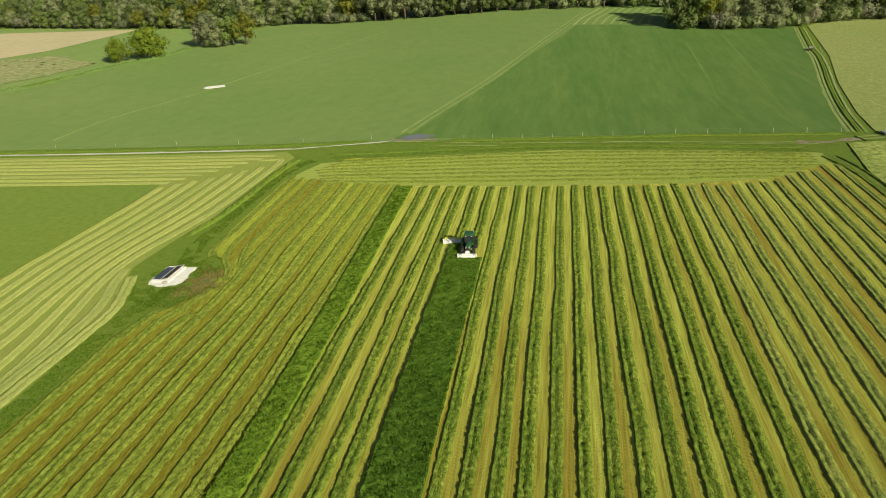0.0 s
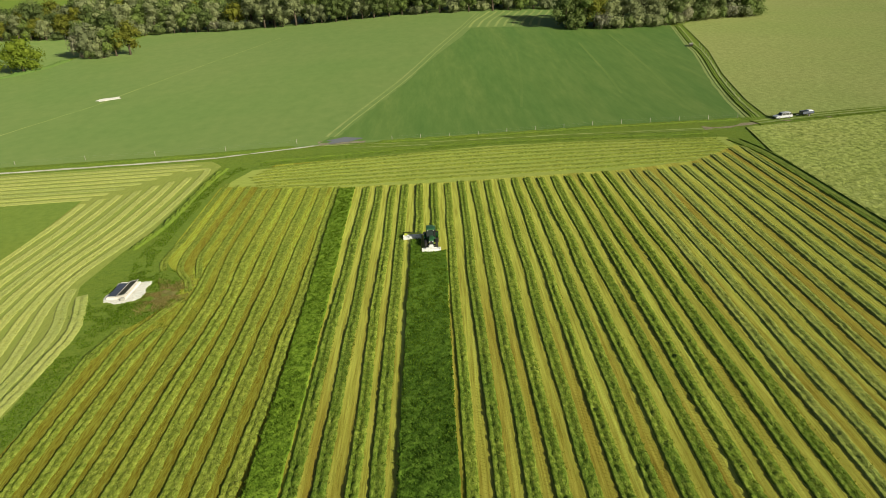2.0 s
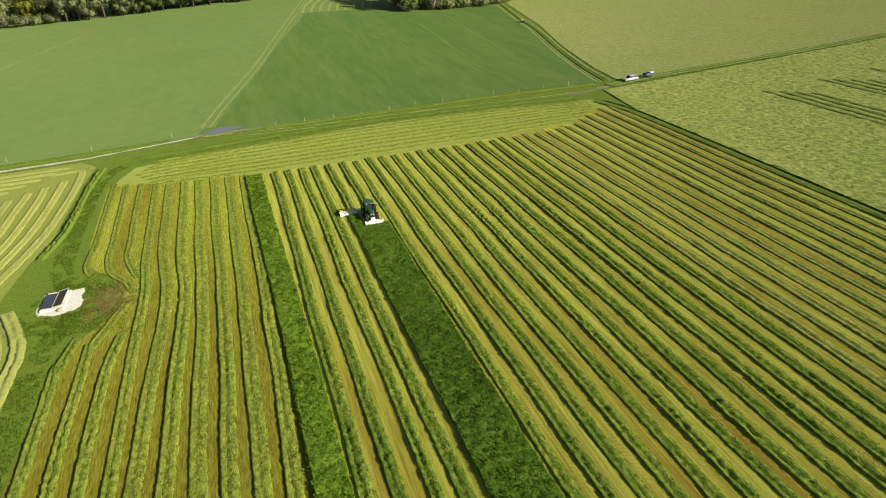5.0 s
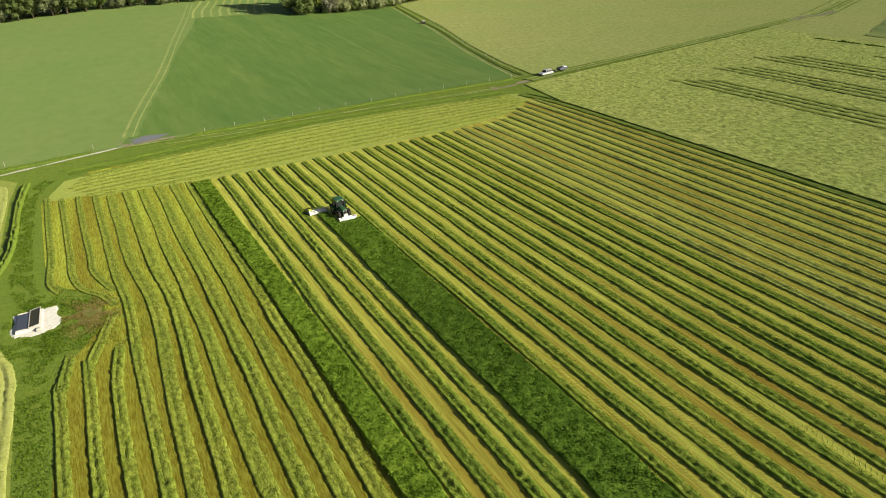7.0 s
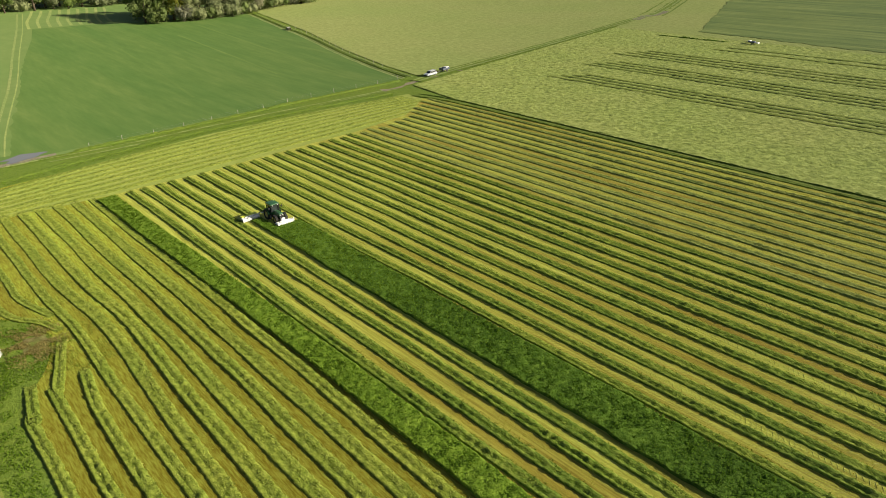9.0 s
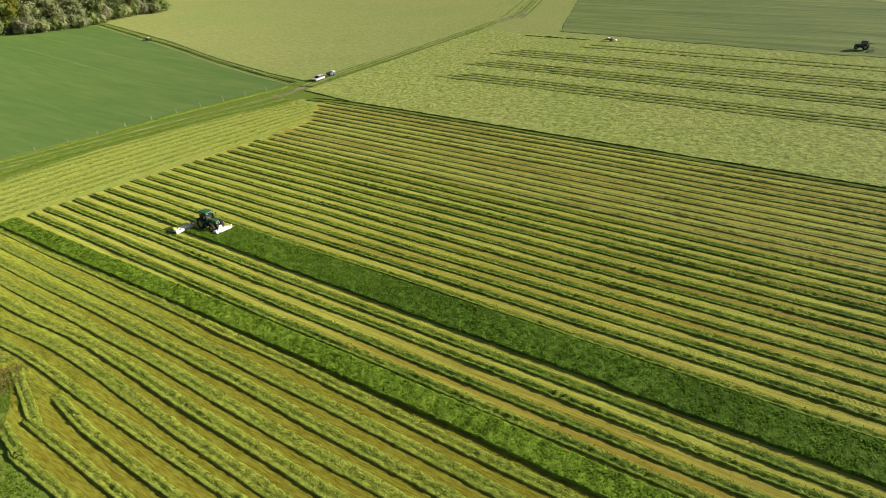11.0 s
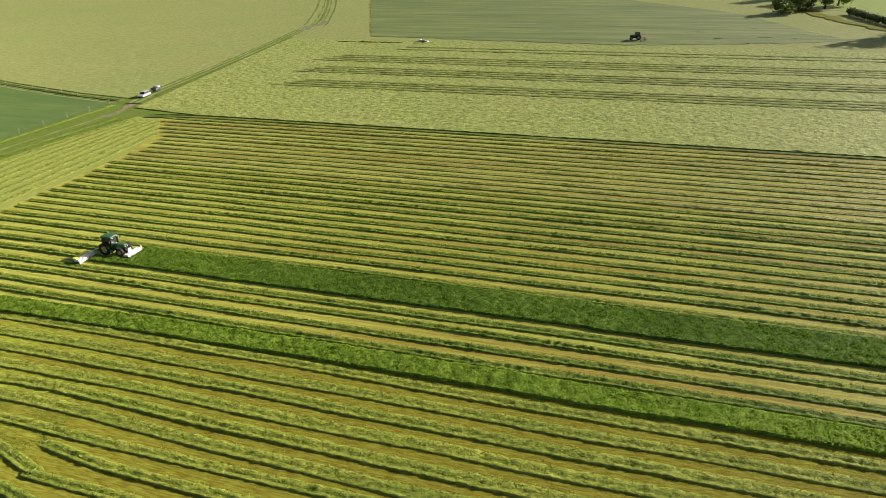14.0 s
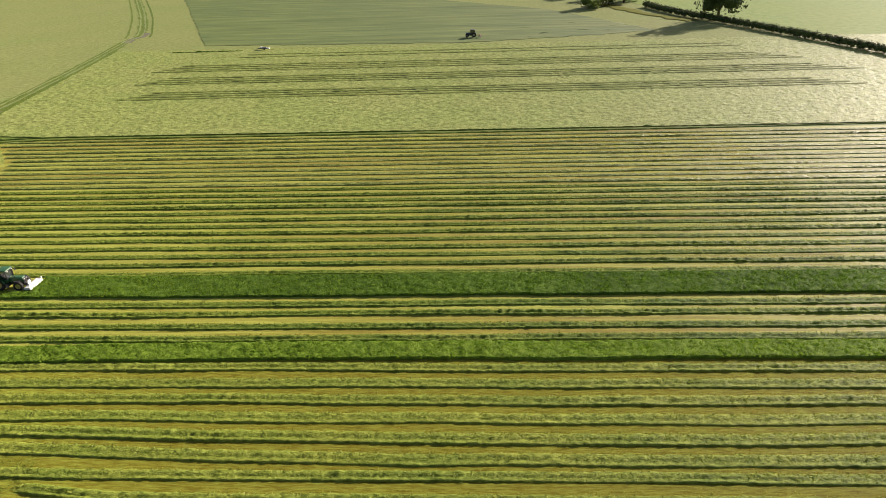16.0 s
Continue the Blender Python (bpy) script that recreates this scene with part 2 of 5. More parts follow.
MAT_BLADE_DARK = leaf_material("darker_grass_blades", (0.06, 0.13, 0.012), (0.10, 0.20, 0.02), (0.165, 0.275, 0.034), 0.6, shine=0.05, rough=0.65)
MAT_CLUMP_DRY = leaf_material("wilted_grass_tufts", (0.24, 0.275, 0.045), (0.37, 0.405, 0.082), (0.52, 0.545, 0.14), 0.4, shine=0.2, rough=0.5)
MAT_CLUMP = leaf_material("cut_grass_tufts", (0.095, 0.15, 0.016), (0.18, 0.25, 0.031), (0.35, 0.415, 0.07), 0.4, shine=0.08, rough=0.6)
MAT_CLUMP_WEST = leaf_material("pale_cut_grass_tufts", (0.18, 0.23, 0.042), (0.295, 0.345, 0.066), (0.47, 0.52, 0.125), 0.45, shine=0.08, rough=0.6)
MAT_WEED = leaf_material("dead_weed_stems", (0.20, 0.17, 0.05), (0.30, 0.255, 0.085), (0.40, 0.35, 0.14), 0.3, shine=0.1)
MAT_STUBBLE_TUFT = leaf_material("cut_stubble_stems", (0.43, 0.465, 0.064), (0.51, 0.545, 0.085), (0.60, 0.63, 0.125), 0.5, shine=0.3, rough=0.5)
MAT_TAN_TUFT = leaf_material("bleached_stubble_stems", (0.255, 0.18, 0.018), (0.325, 0.245, 0.027), (0.41, 0.335, 0.044), 0.5, shine=0.12, rough=0.6)


def plain(name, colour, rough=0.5, metal=0.0, dirt=0.25, coat=0.0, scale=3.0, dirt_colour=(0.12, 0.09, 0.05)):
    m, nt, bsdf = nodes_of(name)
    tc = nt.nodes.new("ShaderNodeTexCoord")
    n = noise_tex(nt, tc.outputs["Object"], scale, 5.0, 0.65)
    f = ramp(nt, n, [(0.42, (0, 0, 0)), (0.75, (dirt, dirt, dirt))])
    nt.links.new(mix(nt, f, colour, dirt_colour), bsdf.inputs["Base Color"])
    r = ramp(nt, n, [(0.3, (rough, rough, rough)), (0.8, (min(1, rough + 0.25),) * 3)])
    nt.links.new(r, bsdf.inputs["Roughness"])
    bsdf.inputs["Metallic"].default_value = metal
    bsdf.inputs["Coat Weight"].default_value = coat
    return m


MAT_GREEN_PAINT = plain("green_machine_paint", (0.028, 0.125, 0.045), 0.32, 0.0, 0.3, 0.3)
MAT_BLUE_PAINT = plain("dark_blue_machine_paint", (0.05, 0.07, 0.14), 0.35, 0.0, 0.3, 0.3)
MAT_WHITE_PAINT = plain("white_machine_paint", (0.80, 0.80, 0.78), 0.4, 0.0, 0.25, 0.1, 2.0, (0.35, 0.36, 0.2))
MAT_CAR_WHITE = plain("silver_car_paint", (0.62, 0.65, 0.70), 0.28, 0.15, 0.15, 0.6, 1.5, (0.4, 0.36, 0.3))
MAT_YELLOW = plain("yellow_wheel_paint", (0.62, 0.52, 0.14), 0.45, 0.0, 0.4, 0.0, 4.0)
MAT_LIME = plain("lime_yellow_guard", (0.72, 0.78, 0.08), 0.5, 0.0, 0.2)
MAT_RUBBER = plain("black_tyre_rubber", (0.018, 0.018, 0.018), 0.8, 0.0, 0.5, 0.0, 5.0, (0.10, 0.09, 0.05))
MAT_STEEL = plain("worn_steel", (0.32, 0.32, 0.32), 0.45, 0.9, 0.4, 0.0, 5.0)
MAT_BLACK = plain("black_plastic", (0.02, 0.02, 0.022), 0.5, 0.0, 0.25)
MAT_SLATE = plain("slate_blue_sheet", (0.095, 0.115, 0.165), 0.45, 0.3, 0.3, 0.0, 2.0, (0.2, 0.2, 0.2))
MAT_CONCRETE = plain("weathered_concrete", (0.52, 0.50, 0.46), 0.85, 0.0, 0.5, 0.0, 1.5, (0.2, 0.19, 0.15))
MAT_BARK = plain("tree_bark", (0.12, 0.09, 0.06), 0.9, 0.0, 0.6, 0.0, 2.0, (0.05, 0.04, 0.03))
MAT_POST = plain("pale_wood_post", (0.50, 0.47, 0.40), 0.85, 0.0, 0.5, 0.0, 6.0, (0.2, 0.18, 0.14))
MAT_WIRE = plain("galvanised_wire", (0.45, 0.45, 0.45), 0.5, 0.8, 0.2)
MAT_LAMP = plain("clear_lamp_lens", (0.75, 0.75, 0.72), 0.15, 0.0, 0.05)
MAT_LID = plain("smoked_lid", (0.055, 0.055, 0.03), 0.45, 0.0, 0.5, 0.0, 1.2, (0.10, 0.075, 0.05))
MAT_RED = plain("red_lamp_lens", (0.35, 0.02, 0.02), 0.25, 0.0, 0.1)

MAT_GLASS, _nt, _b = nodes_of("dark_tinted_glass")
_b.inputs["Base Color"].default_value = (0.03, 0.04, 0.04, 1)
_b.inputs["Roughness"].default_value = 0.06
_b.inputs["Specular IOR Level"].default_value = 0.7
# The pale grey base holds the reflected sky as well as mud.
MAT_WATER, _nt, _b = nodes_of("puddle_water")
_b.inputs["Base Color"].default_value = (0.27, 0.265, 0.255, 1)
_b.inputs["Roughness"].default_value = 0.12
_v = noise_tex(_nt, mapped(_nt, (1, 1, 1)), 2.0, 3.0)
_bp = add(_nt, "ShaderNodeBump", Strength=0.06, Distance=0.03)
_nt.links.new(_v, _bp.inputs["Height"])
_nt.links.new(_bp.outputs["Normal"], _b.inputs["Normal"])


# ---- helpers for shapes ----
def vnoise(x, y, seed=0):
    """Smooth value noise in 0..1 on arrays."""
    xi, yi = np.floor(x).astype(np.int64), np.floor(y).astype(np.int64)
    fx, fy = x - xi, y - yi
    fx, fy = fx * fx * (3 - 2 * fx), fy * fy * (3 - 2 * fy)

    def h(a, b):
        n = (a * 374761393 + b * 668265263 + seed * 974634777) & 0xFFFFFFFF
        n = ((n ^ (n >> 13)) * 1274126177) & 0xFFFFFFFF
        return ((n ^ (n >> 16)) & 0xFFFF) / 65535.0
    top = h(xi, yi) * (1 - fx) + h(xi + 1, yi) * fx
    low = h(xi, yi + 1) * (1 - fx) + h(xi + 1, yi + 1) * fx
    return top * (1 - fy) + low * fy


def terrain(x, y):
    """The lie of the land: level fields, a gentle swell to the north."""
    s = y - 120.0
    r = 0.5 * (s + np.sqrt(s * s + 900.0))
    r = 300.0 * np.tanh(r / 300.0)
    return 0.04 * r * (0.6 + 0.8 * np.exp(-(x / 90.0) ** 2)) / (1 + np.exp(np.clip((x - 170.0) / 25.0, -40, 40)))


def grid_mesh(name, V, mat, smooth=True):
    """A mesh from an array of rows and columns of places."""
    n, m = V.shape[:2]
    idx = np.arange(n * m).reshape(n, m)
    q = np.stack([idx[:-1, :-1], idx[:-1, 1:], idx[1:, 1:], idx[1:, :-1]], -1).reshape(-1, 4)
    return quads_mesh(name, V.reshape(-1, 3), q, mat, smooth)


def quads_mesh(name, V, q, mat, smooth=True):
    me = bpy.data.meshes.new(name)
    me.vertices.add(len(V))
    me.vertices.foreach_set("co", np.ascontiguousarray(V, dtype=np.float32).ravel())
    k = q.shape[1]
    me.loops.add(q.size)
    me.loops.foreach_set("vertex_index", np.ascontiguousarray(q, dtype=np.int32).ravel())
    me.polygons.add(len(q))
    me.polygons.foreach_set("loop_start", np.arange(0, q.size, k, dtype=np.int32))
    me.polygons.foreach_set("use_smooth", np.full(len(q), smooth, dtype=bool))
    me.materials.append(mat)
    me.update(calc_edges=True)
    me.validate()
    return me


def along(points, step):
    """Evenly spaced places on a smooth curve through the points, with the unit normals to its right."""
    P = np.array(points, float)
    Q = np.vstack([2 * P[0] - P[1], P, 2 * P[-1] - P[-2]])
    out = []
    for i in range(1, len(Q) - 2):
        p0, p1, p2, p3 = Q[i - 1:i + 3]
        u = np.linspace(0, 1, 40, endpoint=False)[:, None]
        out.append(0.5 * (2 * p1 + (p2 - p0) * u + (2 * p0 - 5 * p1 + 4 * p2 - p3) * u ** 2 + (3 * p1 - p0 - 3 * p2 + p3) * u ** 3))
    C = np.vstack(out + [P[-1:]])
    d = np.concatenate([[0], np.cumsum(np.hypot(*np.diff(C, axis=0).T))])
    s = np.linspace(0, d[-1], max(2, int(d[-1] / step) + 1))
    C = np.stack([np.interp(s, d, C[:, 0]), np.interp(s, d, C[:, 1])], 1)
    T = np.gradient(C, axis=0)
    T /= np.linalg.norm(T, axis=1)[:, None] + 1e-9
    return C, np.stack([T[:, 1], -T[:, 0]], 1), s


def ribbon(name, points, width, mat, lift=0.05, step=1.5, cols=3, ragged=0.15, seed=0):
    """A flat strip that lies on the land along a curve, with uneven edges."""
    C, N, s = along(points, step)
    w = np.linspace(-0.5, 0.5, cols)
    W = width * (1 + ragged * 2 * (vnoise(s * 0.35, s * 0 + seed, 5) - 0.5))
    off = ragged * width * (vnoise(s * 0.18, s * 0 + seed, 9) - 0.5)
    XY = C[:, None, :] + N[:, None, :] * (W[:, None] * w[None, :] + off[:, None])[..., None]
    Z = terrain(XY[..., 0], XY[..., 1]) + lift
    return new(name, grid_mesh(name, np.dstack([XY, Z]), mat))


def field(name, side_a, side_b, mat, lift=0.03, n=40, m=40, rough=0.0, rough_size=1.0, ragged=0.0):
    """A sheet of land between two border lines, each a list of places from one end to the other."""
    def even(pts, k):
        P = np.array(pts, float)
        d = np.concatenate([[0], np.cumsum(np.hypot(*np.diff(P, axis=0).T))])
        s = np.linspace(0, d[-1], k)
        return np.stack([np.interp(s, d, P[:, 0]), np.interp(s, d, P[:, 1])], 1)
    A, B = even(side_a, n), even(side_b, n)
    u = np.linspace(0, 1, m)[None, :, None]
    XY = A[:, None] * (1 - u) + B[:, None] * u
    if ragged:
        j = (vnoise(XY[..., 0] * 0.4, XY[..., 1] * 0.4, 3) - 0.5) * ragged
        XY = XY + j[..., None]
    Z = terrain(XY[..., 0], XY[..., 1]) + lift
    if rough:
        Z = Z + rough * (vnoise(XY[..., 0] / rough_size, XY[..., 1] / rough_size, 21) * 0.7 + 0.5 * vnoise(XY[..., 0] / rough_size * 2.3, XY[..., 1] / rough_size * 2.3, 22))
    return new(name, grid_mesh(name, np.dstack([XY, Z]), mat))


def ridge_mesh(name, points, width, height, mat, seed, step=0.25, clump=0.36, double=0.6, ragged=0.16, taper=True, fade=0.0):
    """A loose ridge of grass along a curve: two ragged crests that part and join, clumps and a rough edge."""
    C, N, s = along(points, step)
    u = np.array([-1, -0.96, -0.70, -0.34, -0.14, 0.08, 0.40, 0.74, 0.93, 1.0])
    S, U = np.meshgrid(s, u, indexing="ij")
    drift = (vnoise(s * 0.09, s * 0 + seed, 1) - 0.5) * width * 0.16 + (vnoise(s * 0.45, s * 0 + seed, 2) - 0.5) * width * 0.035
    edge = 1 + np.where(U < -0.5, 0.5, 1.0) * ragged * 2 * (vnoise(S * 2.3, U * 0.6 + seed * 7.0, 3) - 0.5)
    steep = -1.0 if C[0, 1] > C[-1, 1] + 8 else 1.0
    across = steep * U * width * 0.5 * edge + drift[:, None]
    crest = np.array([0, 0.96, 1.0, 0.5, 0.18, 0.92, 1.02, 0.66, 0.32, 0])[None, :]
    filled = np.clip(vnoise(S * 0.45, S * 0 + seed * 3.0, 4) * 2.4 - 0.5 - double, 0, 1)
    prof = np.maximum(crest, 0.8 * filled * (np.abs(U) < 0.9))
    n1 = vnoise(S / clump, across / clump + seed * 11.0, 5)
    n2 = vnoise(S / clump * 2.1, across / clump * 2.1 + seed * 5.0, 6)
    lumps = 0.28 + 1.2 * n1 + 0.9 * (n2 - 0.5)
    lumps = np.where(U < -0.5, 0.32 + 0.68 * lumps, lumps)
    long = 0.75 + 0.5 * vnoise(S * 0.16, S * 0 + seed * 13.0, 7)
    Z = height * prof * np.clip(lumps, 0.05, None) * long
    if taper:
        t = np.clip(np.minimum(s, s[-1] - s) / 1.6, 0, 1)
        Z = Z * t[:, None]
    X = C[:, None, 0] + N[:, None, 0] * across
    Y = C[:, None, 1] + N[:, None, 1] * across
    if fade:
        k = np.clip((Y + 18.0) / 34.0, 0, 1)
        Z = Z * (1 - fade * k * k * (3 - 2 * k))
    Z = Z + terrain(X, Y) + 0.012
    Z[:, 0] -= 0.05
    Z[:, -1] -= 0.05
    return grid_mesh(name, np.dstack([X, Y, Z]), mat)


def part(name, bm, mat, parent, label="", smooth=False):
    """Links a bmesh as one mesh object, under a thing or one of its parts."""
    me = bpy.data.meshes.new(name)
    bm.to_mesh(me)
    bm.free()
    me.materials.append(mat)
    if smooth:
        me.polygons.foreach_set("use_smooth", [True] * len(me.polygons))
    ob = new(name, me)
    ob.parent = parent
    if label:
        ob["label"] = label
    return ob


def empty(name, m=None):
    ob = new(name)
    ob.empty_display_size = 0.3
    if m is not None:
        ob.matrix_world = m
    return ob


def box(x0, x1, y0, y1, z0, z1, bevel=0.0, top=(1, 1), shift=(0, 0), bm=None):
    """A block with rounded edges; top narrows its upper face, shift leans it."""
    bm = bm or bmesh.new()
    cx, cy = (x0 + x1) / 2, (y0 + y1) / 2
    vs = []
    for z, k, sh in ((z0, (1, 1), (0, 0)), (z1, top, shift)):
        for sx, sy in ((-1, -1), (1, -1), (1, 1), (-1, 1)):
            vs.append(bm.verts.new((cx + sx * (x1 - x0) / 2 * k[0] + sh[0], cy + sy * (y1 - y0) / 2 * k[1] + sh[1], z)))
    fs = [(3, 2, 1, 0), (4, 5, 6, 7), (0, 1, 5, 4), (1, 2, 6, 5), (2, 3, 7, 6), (3, 0, 4, 7)]
    faces = [bm.faces.new([vs[i] for i in f]) for f in fs]
    if bevel:
        edges = list({e for f in faces for e in f.edges})
        bmesh.ops.bevel(bm, geom=edges, offset=bevel, segments=2, profile=0.6, affect="EDGES")
    return bm


def rod(a, b, r0, r1=None, sides=8, bm=None):
    """A round bar from a to b."""
    bm = bm or bmesh.new()
    a, b = Vector(a), Vector(b)
    d = b - a
    m = Matrix.Translation((a + b) / 2) @ d.to_track_quat("Z", "Y").to_matrix().to_4x4()
    bmesh.ops.create_cone(bm, cap_ends=True, segments=sides, radius1=r0, radius2=r0 if r1 is None else r1, depth=d.length, matrix=m)
    return bm


def lathe(profile, axis="X", sides=24, centre=(0, 0, 0), bm=None):
    """A turned body: profile is a list of (place along the axis, radius)."""
    bm = bm or bmesh.new()
    rings = []
    for p, r in profile:
        ring = []
        for i in range(sides):
            a = 2 * math.pi * i / sides
            c, s = r * math.cos(a), r * math.sin(a)
            v = (p, c, s) if axis == "X" else (c, p, s) if axis == "Y" else (c, s, p)
            ring.append(bm.verts.new(Vector(centre) + Vector(v)))
        rings.append(ring)
    for a, b in zip(rings, rings[1:]):
        for i in range(sides):
            bm.faces.new((a[i], a[(i + 1) % sides], b[(i + 1) % sides], b[i]))
    bmesh.ops.recalc_face_normals(bm, faces=bm.faces)
    return bm


# ---- land ----
def axis_steps(near, far, step):
    a = np.arange(-near, near + step, step)
    k = near * (far / near) ** np.linspace(0, 1, 26)[1:]
    return np.concatenate([-k[::-1], a, k])


gx, gy = axis_steps(300, 3500, 10), axis_steps(360, 3500, 10)
GX, GY = np.meshgrid(gx, gy, indexing="ij")
ground = new("ground", grid_mesh("ground", np.dstack([GX, GY, terrain(GX, GY)]), MAT_VERGE))
tagged(ground, "rough green grass land under the fields", "ground", kind="structure")

SOUTH = -205.0
f = field("mown_field_west", [(-47.3, SOUTH), (-47.0, -50), (-45.3, -26), (-42.2, -21), (-40.2, -16.5), (-39.6, -12), (-41.2, -6.5), (-44.8, -2.2), (-46.6, 2), (-47.2, 10), (-47.6, 40), (-41, 50), (-38, 56)],
          [(-16.7, SOUTH), (-16.7, -50), (-16.7, -26), (-16.7, -21), (-16.7, -16.5), (-16.7, -12), (-16.7, -6.5), (-16.7, -2.2), (-16.7, 2), (-16.7, 10), (-16.7, 40), (-16.7, 50), (-16.7, 57)], MAT_STUBBLE_WEST, 0.02, 160, 30)
tagged(f, "freshly mown stubble field bleached tan in streaks", "field", kind="structure")
f = field("mown_field", [(-16.7, SOUTH), (-16.7, -50), (-16.7, 40), (-16.7, 57)], [(75.2, SOUTH), (74.9, -50), (74.3, 36), (70, 54.5)], MAT_STUBBLE, 0.02, 120, 40)
tagged(f, "freshly mown yellow-green stubble field", "field", kind="structure")
MAT_STUBBLE_ACROSS = grass_material("mown_headland", [(0.28, (0.25, 0.29, 0.052)), (0.5, (0.34, 0.385, 0.08)), (0.74, (0.44, 0.48, 0.12))], ROWS_X, 2.4, 0.05, (0.85, 1.0, 0.7), 0.6, 0.6, 0.06, sheen=0.3)
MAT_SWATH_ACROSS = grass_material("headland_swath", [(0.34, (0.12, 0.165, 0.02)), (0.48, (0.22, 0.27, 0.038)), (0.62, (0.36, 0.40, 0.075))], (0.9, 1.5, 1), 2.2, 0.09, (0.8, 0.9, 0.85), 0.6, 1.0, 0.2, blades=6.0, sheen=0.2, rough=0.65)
f = field("mown_headland", [(-43, 52.5), (-30, 55.5), (-13, 57.5), (15, 60), (45, 58), (72.6, 54.0)], [(-47, 41), (-25, 35.2), (0, 33.4), (40, 33.8), (58, 36.5), (71, 46)], MAT_STUBBLE_ACROSS, 0.032, 70, 16, ragged=0.6)
tagged(f, "mown headland with pale stubble across the field's end", "field", kind="structure")
f = field("cut_hay_field", [(-300, SOUTH), (-300, 20), (-300, 63)], [(-50.6, SOUTH), (-50.5, -48), (-50.5, -27), (-54.5, -17), (-57.5, -8), (-56, 5), (-54, 15), (-53.2, 46), (-52, 58), (-56, 63)], MAT_STUBBLE_PALE, 0.025, 120, 60)
tagged(f, "pale cut hay field with dry stubble", "field", kind="structure")
MAT_AFTERMATH = grass_material("short_uncut_grass", [(0.28, (0.115, 0.18, 0.026)), (0.5, (0.145, 0.215, 0.034)), (0.74, (0.18, 0.25, 0.044))], (1, 1, 1), 0.8, 0.03, (1.12, 1.0, 0.9), 0.5, 0.5, 0.08)
f = field("uncut_grass_block", [(-300, SOUTH), (-300, 36.6)], [(-81, SOUTH), (-81, -40), (-79.6, -14), (-78.3, -2), (-77.4, 15), (-77.6, 36.8)], MAT_AFTERMATH, 0.16, 120, 50, 0.08, 0.8)
tagged(f, "uncut block of short green grass within the hay field", "field", kind="structure")

f = field("north_pasture", [(-300, 71), (-226, 162), (-205, 214), (-190, 242), (-186, 290), (-180, 360), (-180, 420)],
          [(84, 71), (87.5, 90), (95.5, 129), (105.5, 172), (119, 242), (121, 300), (123, 420)], MAT_PASTURE, 0.04, 90, 90)
tagged(f, "smooth green pasture rising gently to the woods", "field", kind="structure")
f = field("east_pasture", [(-30, 73.5), (-22.5, 92), (-19, 113), (-13, 138), (-5, 165), (15.5, 232), (24, 266), (30, 310)],
          [(83, 71.5), (86.5, 90), (90.5, 108), (94.5, 129), (104.5, 172), (118, 242), (119, 270), (120, 310)], MAT_PASTURE_DARK, 0.055, 90, 60)
tagged(f, "deeper green pasture with faint mowing lines", "field", kind="structure")
f = field("striped_cut_corner", [(30, 320), (50, 316), (80, 308)], [(20, 259), (45, 256), (66, 252)], MAT_PASTURE, 0.075, 40, 40)
tagged(f, "pale corner of the pasture cut in stripes", "field", kind="structure")
for k in range(9):
    x = 21 + 4.4 * k
    f = ribbon("pale_cut_line", [(x + 15, 318), (x + 10, 300), (x + 4, 280), (x, 259)], 1.3, MAT_TRAIL, 0.10, 3.0, 3, 0.06, 400 + k)
    tagged(f, "pale cut stripe in the pasture corner", "mown row", kind="structure")
f = field("west_pasture", [(-900, 100), (-900, 480)], [(-338, 71), (-230, 162), (-209, 214), (-194, 242), (-190, 290), (-183, 420)], MAT_PASTURE, 0.04, 110, 120)
tagged(f, "grazed pasture beyond the field hedge", "field", kind="structure")
f = field("worn_paddock", [(-330, 262), (-300, 257), (-269, 264)], [(-243, 178), (-229, 198), (-222, 229)], MAT_PADDOCK, 0.22, 40, 40, ragged=4.0)
tagged(f, "pale trampled paddock grass behind the hedge", "field", kind="structure")
f = field("tan_field", [(-540, 225), (-480, 330), (-424, 404)], [(-309, 258), (-291, 288), (-286, 378)], MAT_TAN, 0.12, 30, 30)
tagged(f, "bare pale tan tilled field", "field", kind="structure")
f = field("pale_crop_field", [(89.5, 71.5), (92, 90), (100, 129), (111, 172), (125, 246), (138, 264), (260, 600)],
          [(90, 70.5), (110, 71.5), (148, 75.5), (180, 80), (207, 84), (250, 91.5), (316, 119), (411, 163), (900, 390)], MAT_CROP_PALE, 0.10, 120, 120, 0.10, 1.6)
tagged(f, "pale yellow-green cereal crop with faint drifts", "field", kind="structure")
f = field("spread_hay_field", [(80.0, 61), (76.9, 40), (76.8, -10), (77.3, -150), (79.1, -300)], [(200, 77), (200, 40), (200, -10), (200, -150), (200, -300)], MAT_TEDDED, 0.08, 620, 210, 0.24, 1.15)
tagged(f, "cut grass spread out to dry, lumpy and pale", "field", kind="structure")
f = field("far_hay_field", [(200.2, 77), (200.2, -10), (200.2, -300)], [(900, 380), (900, -10), (700, -300)], MAT_CROP_PALE, 0.12, 60, 60)
tagged(f, "far pale hay field", "field", kind="structure")
f = field("dark_cut_field", [(209, 44), (206, 0), (203, -62), (212, -110), (222, -142)], [(560, 190), (500, 60), (356, -52), (302, -107), (226, -143)], MAT_FAR_DARK, 0.20, 90, 90, 0.06, 1.8, ragged=3.0)
tagged(f, "dark green striped field of freshly cut grass", "field", kind="structure")
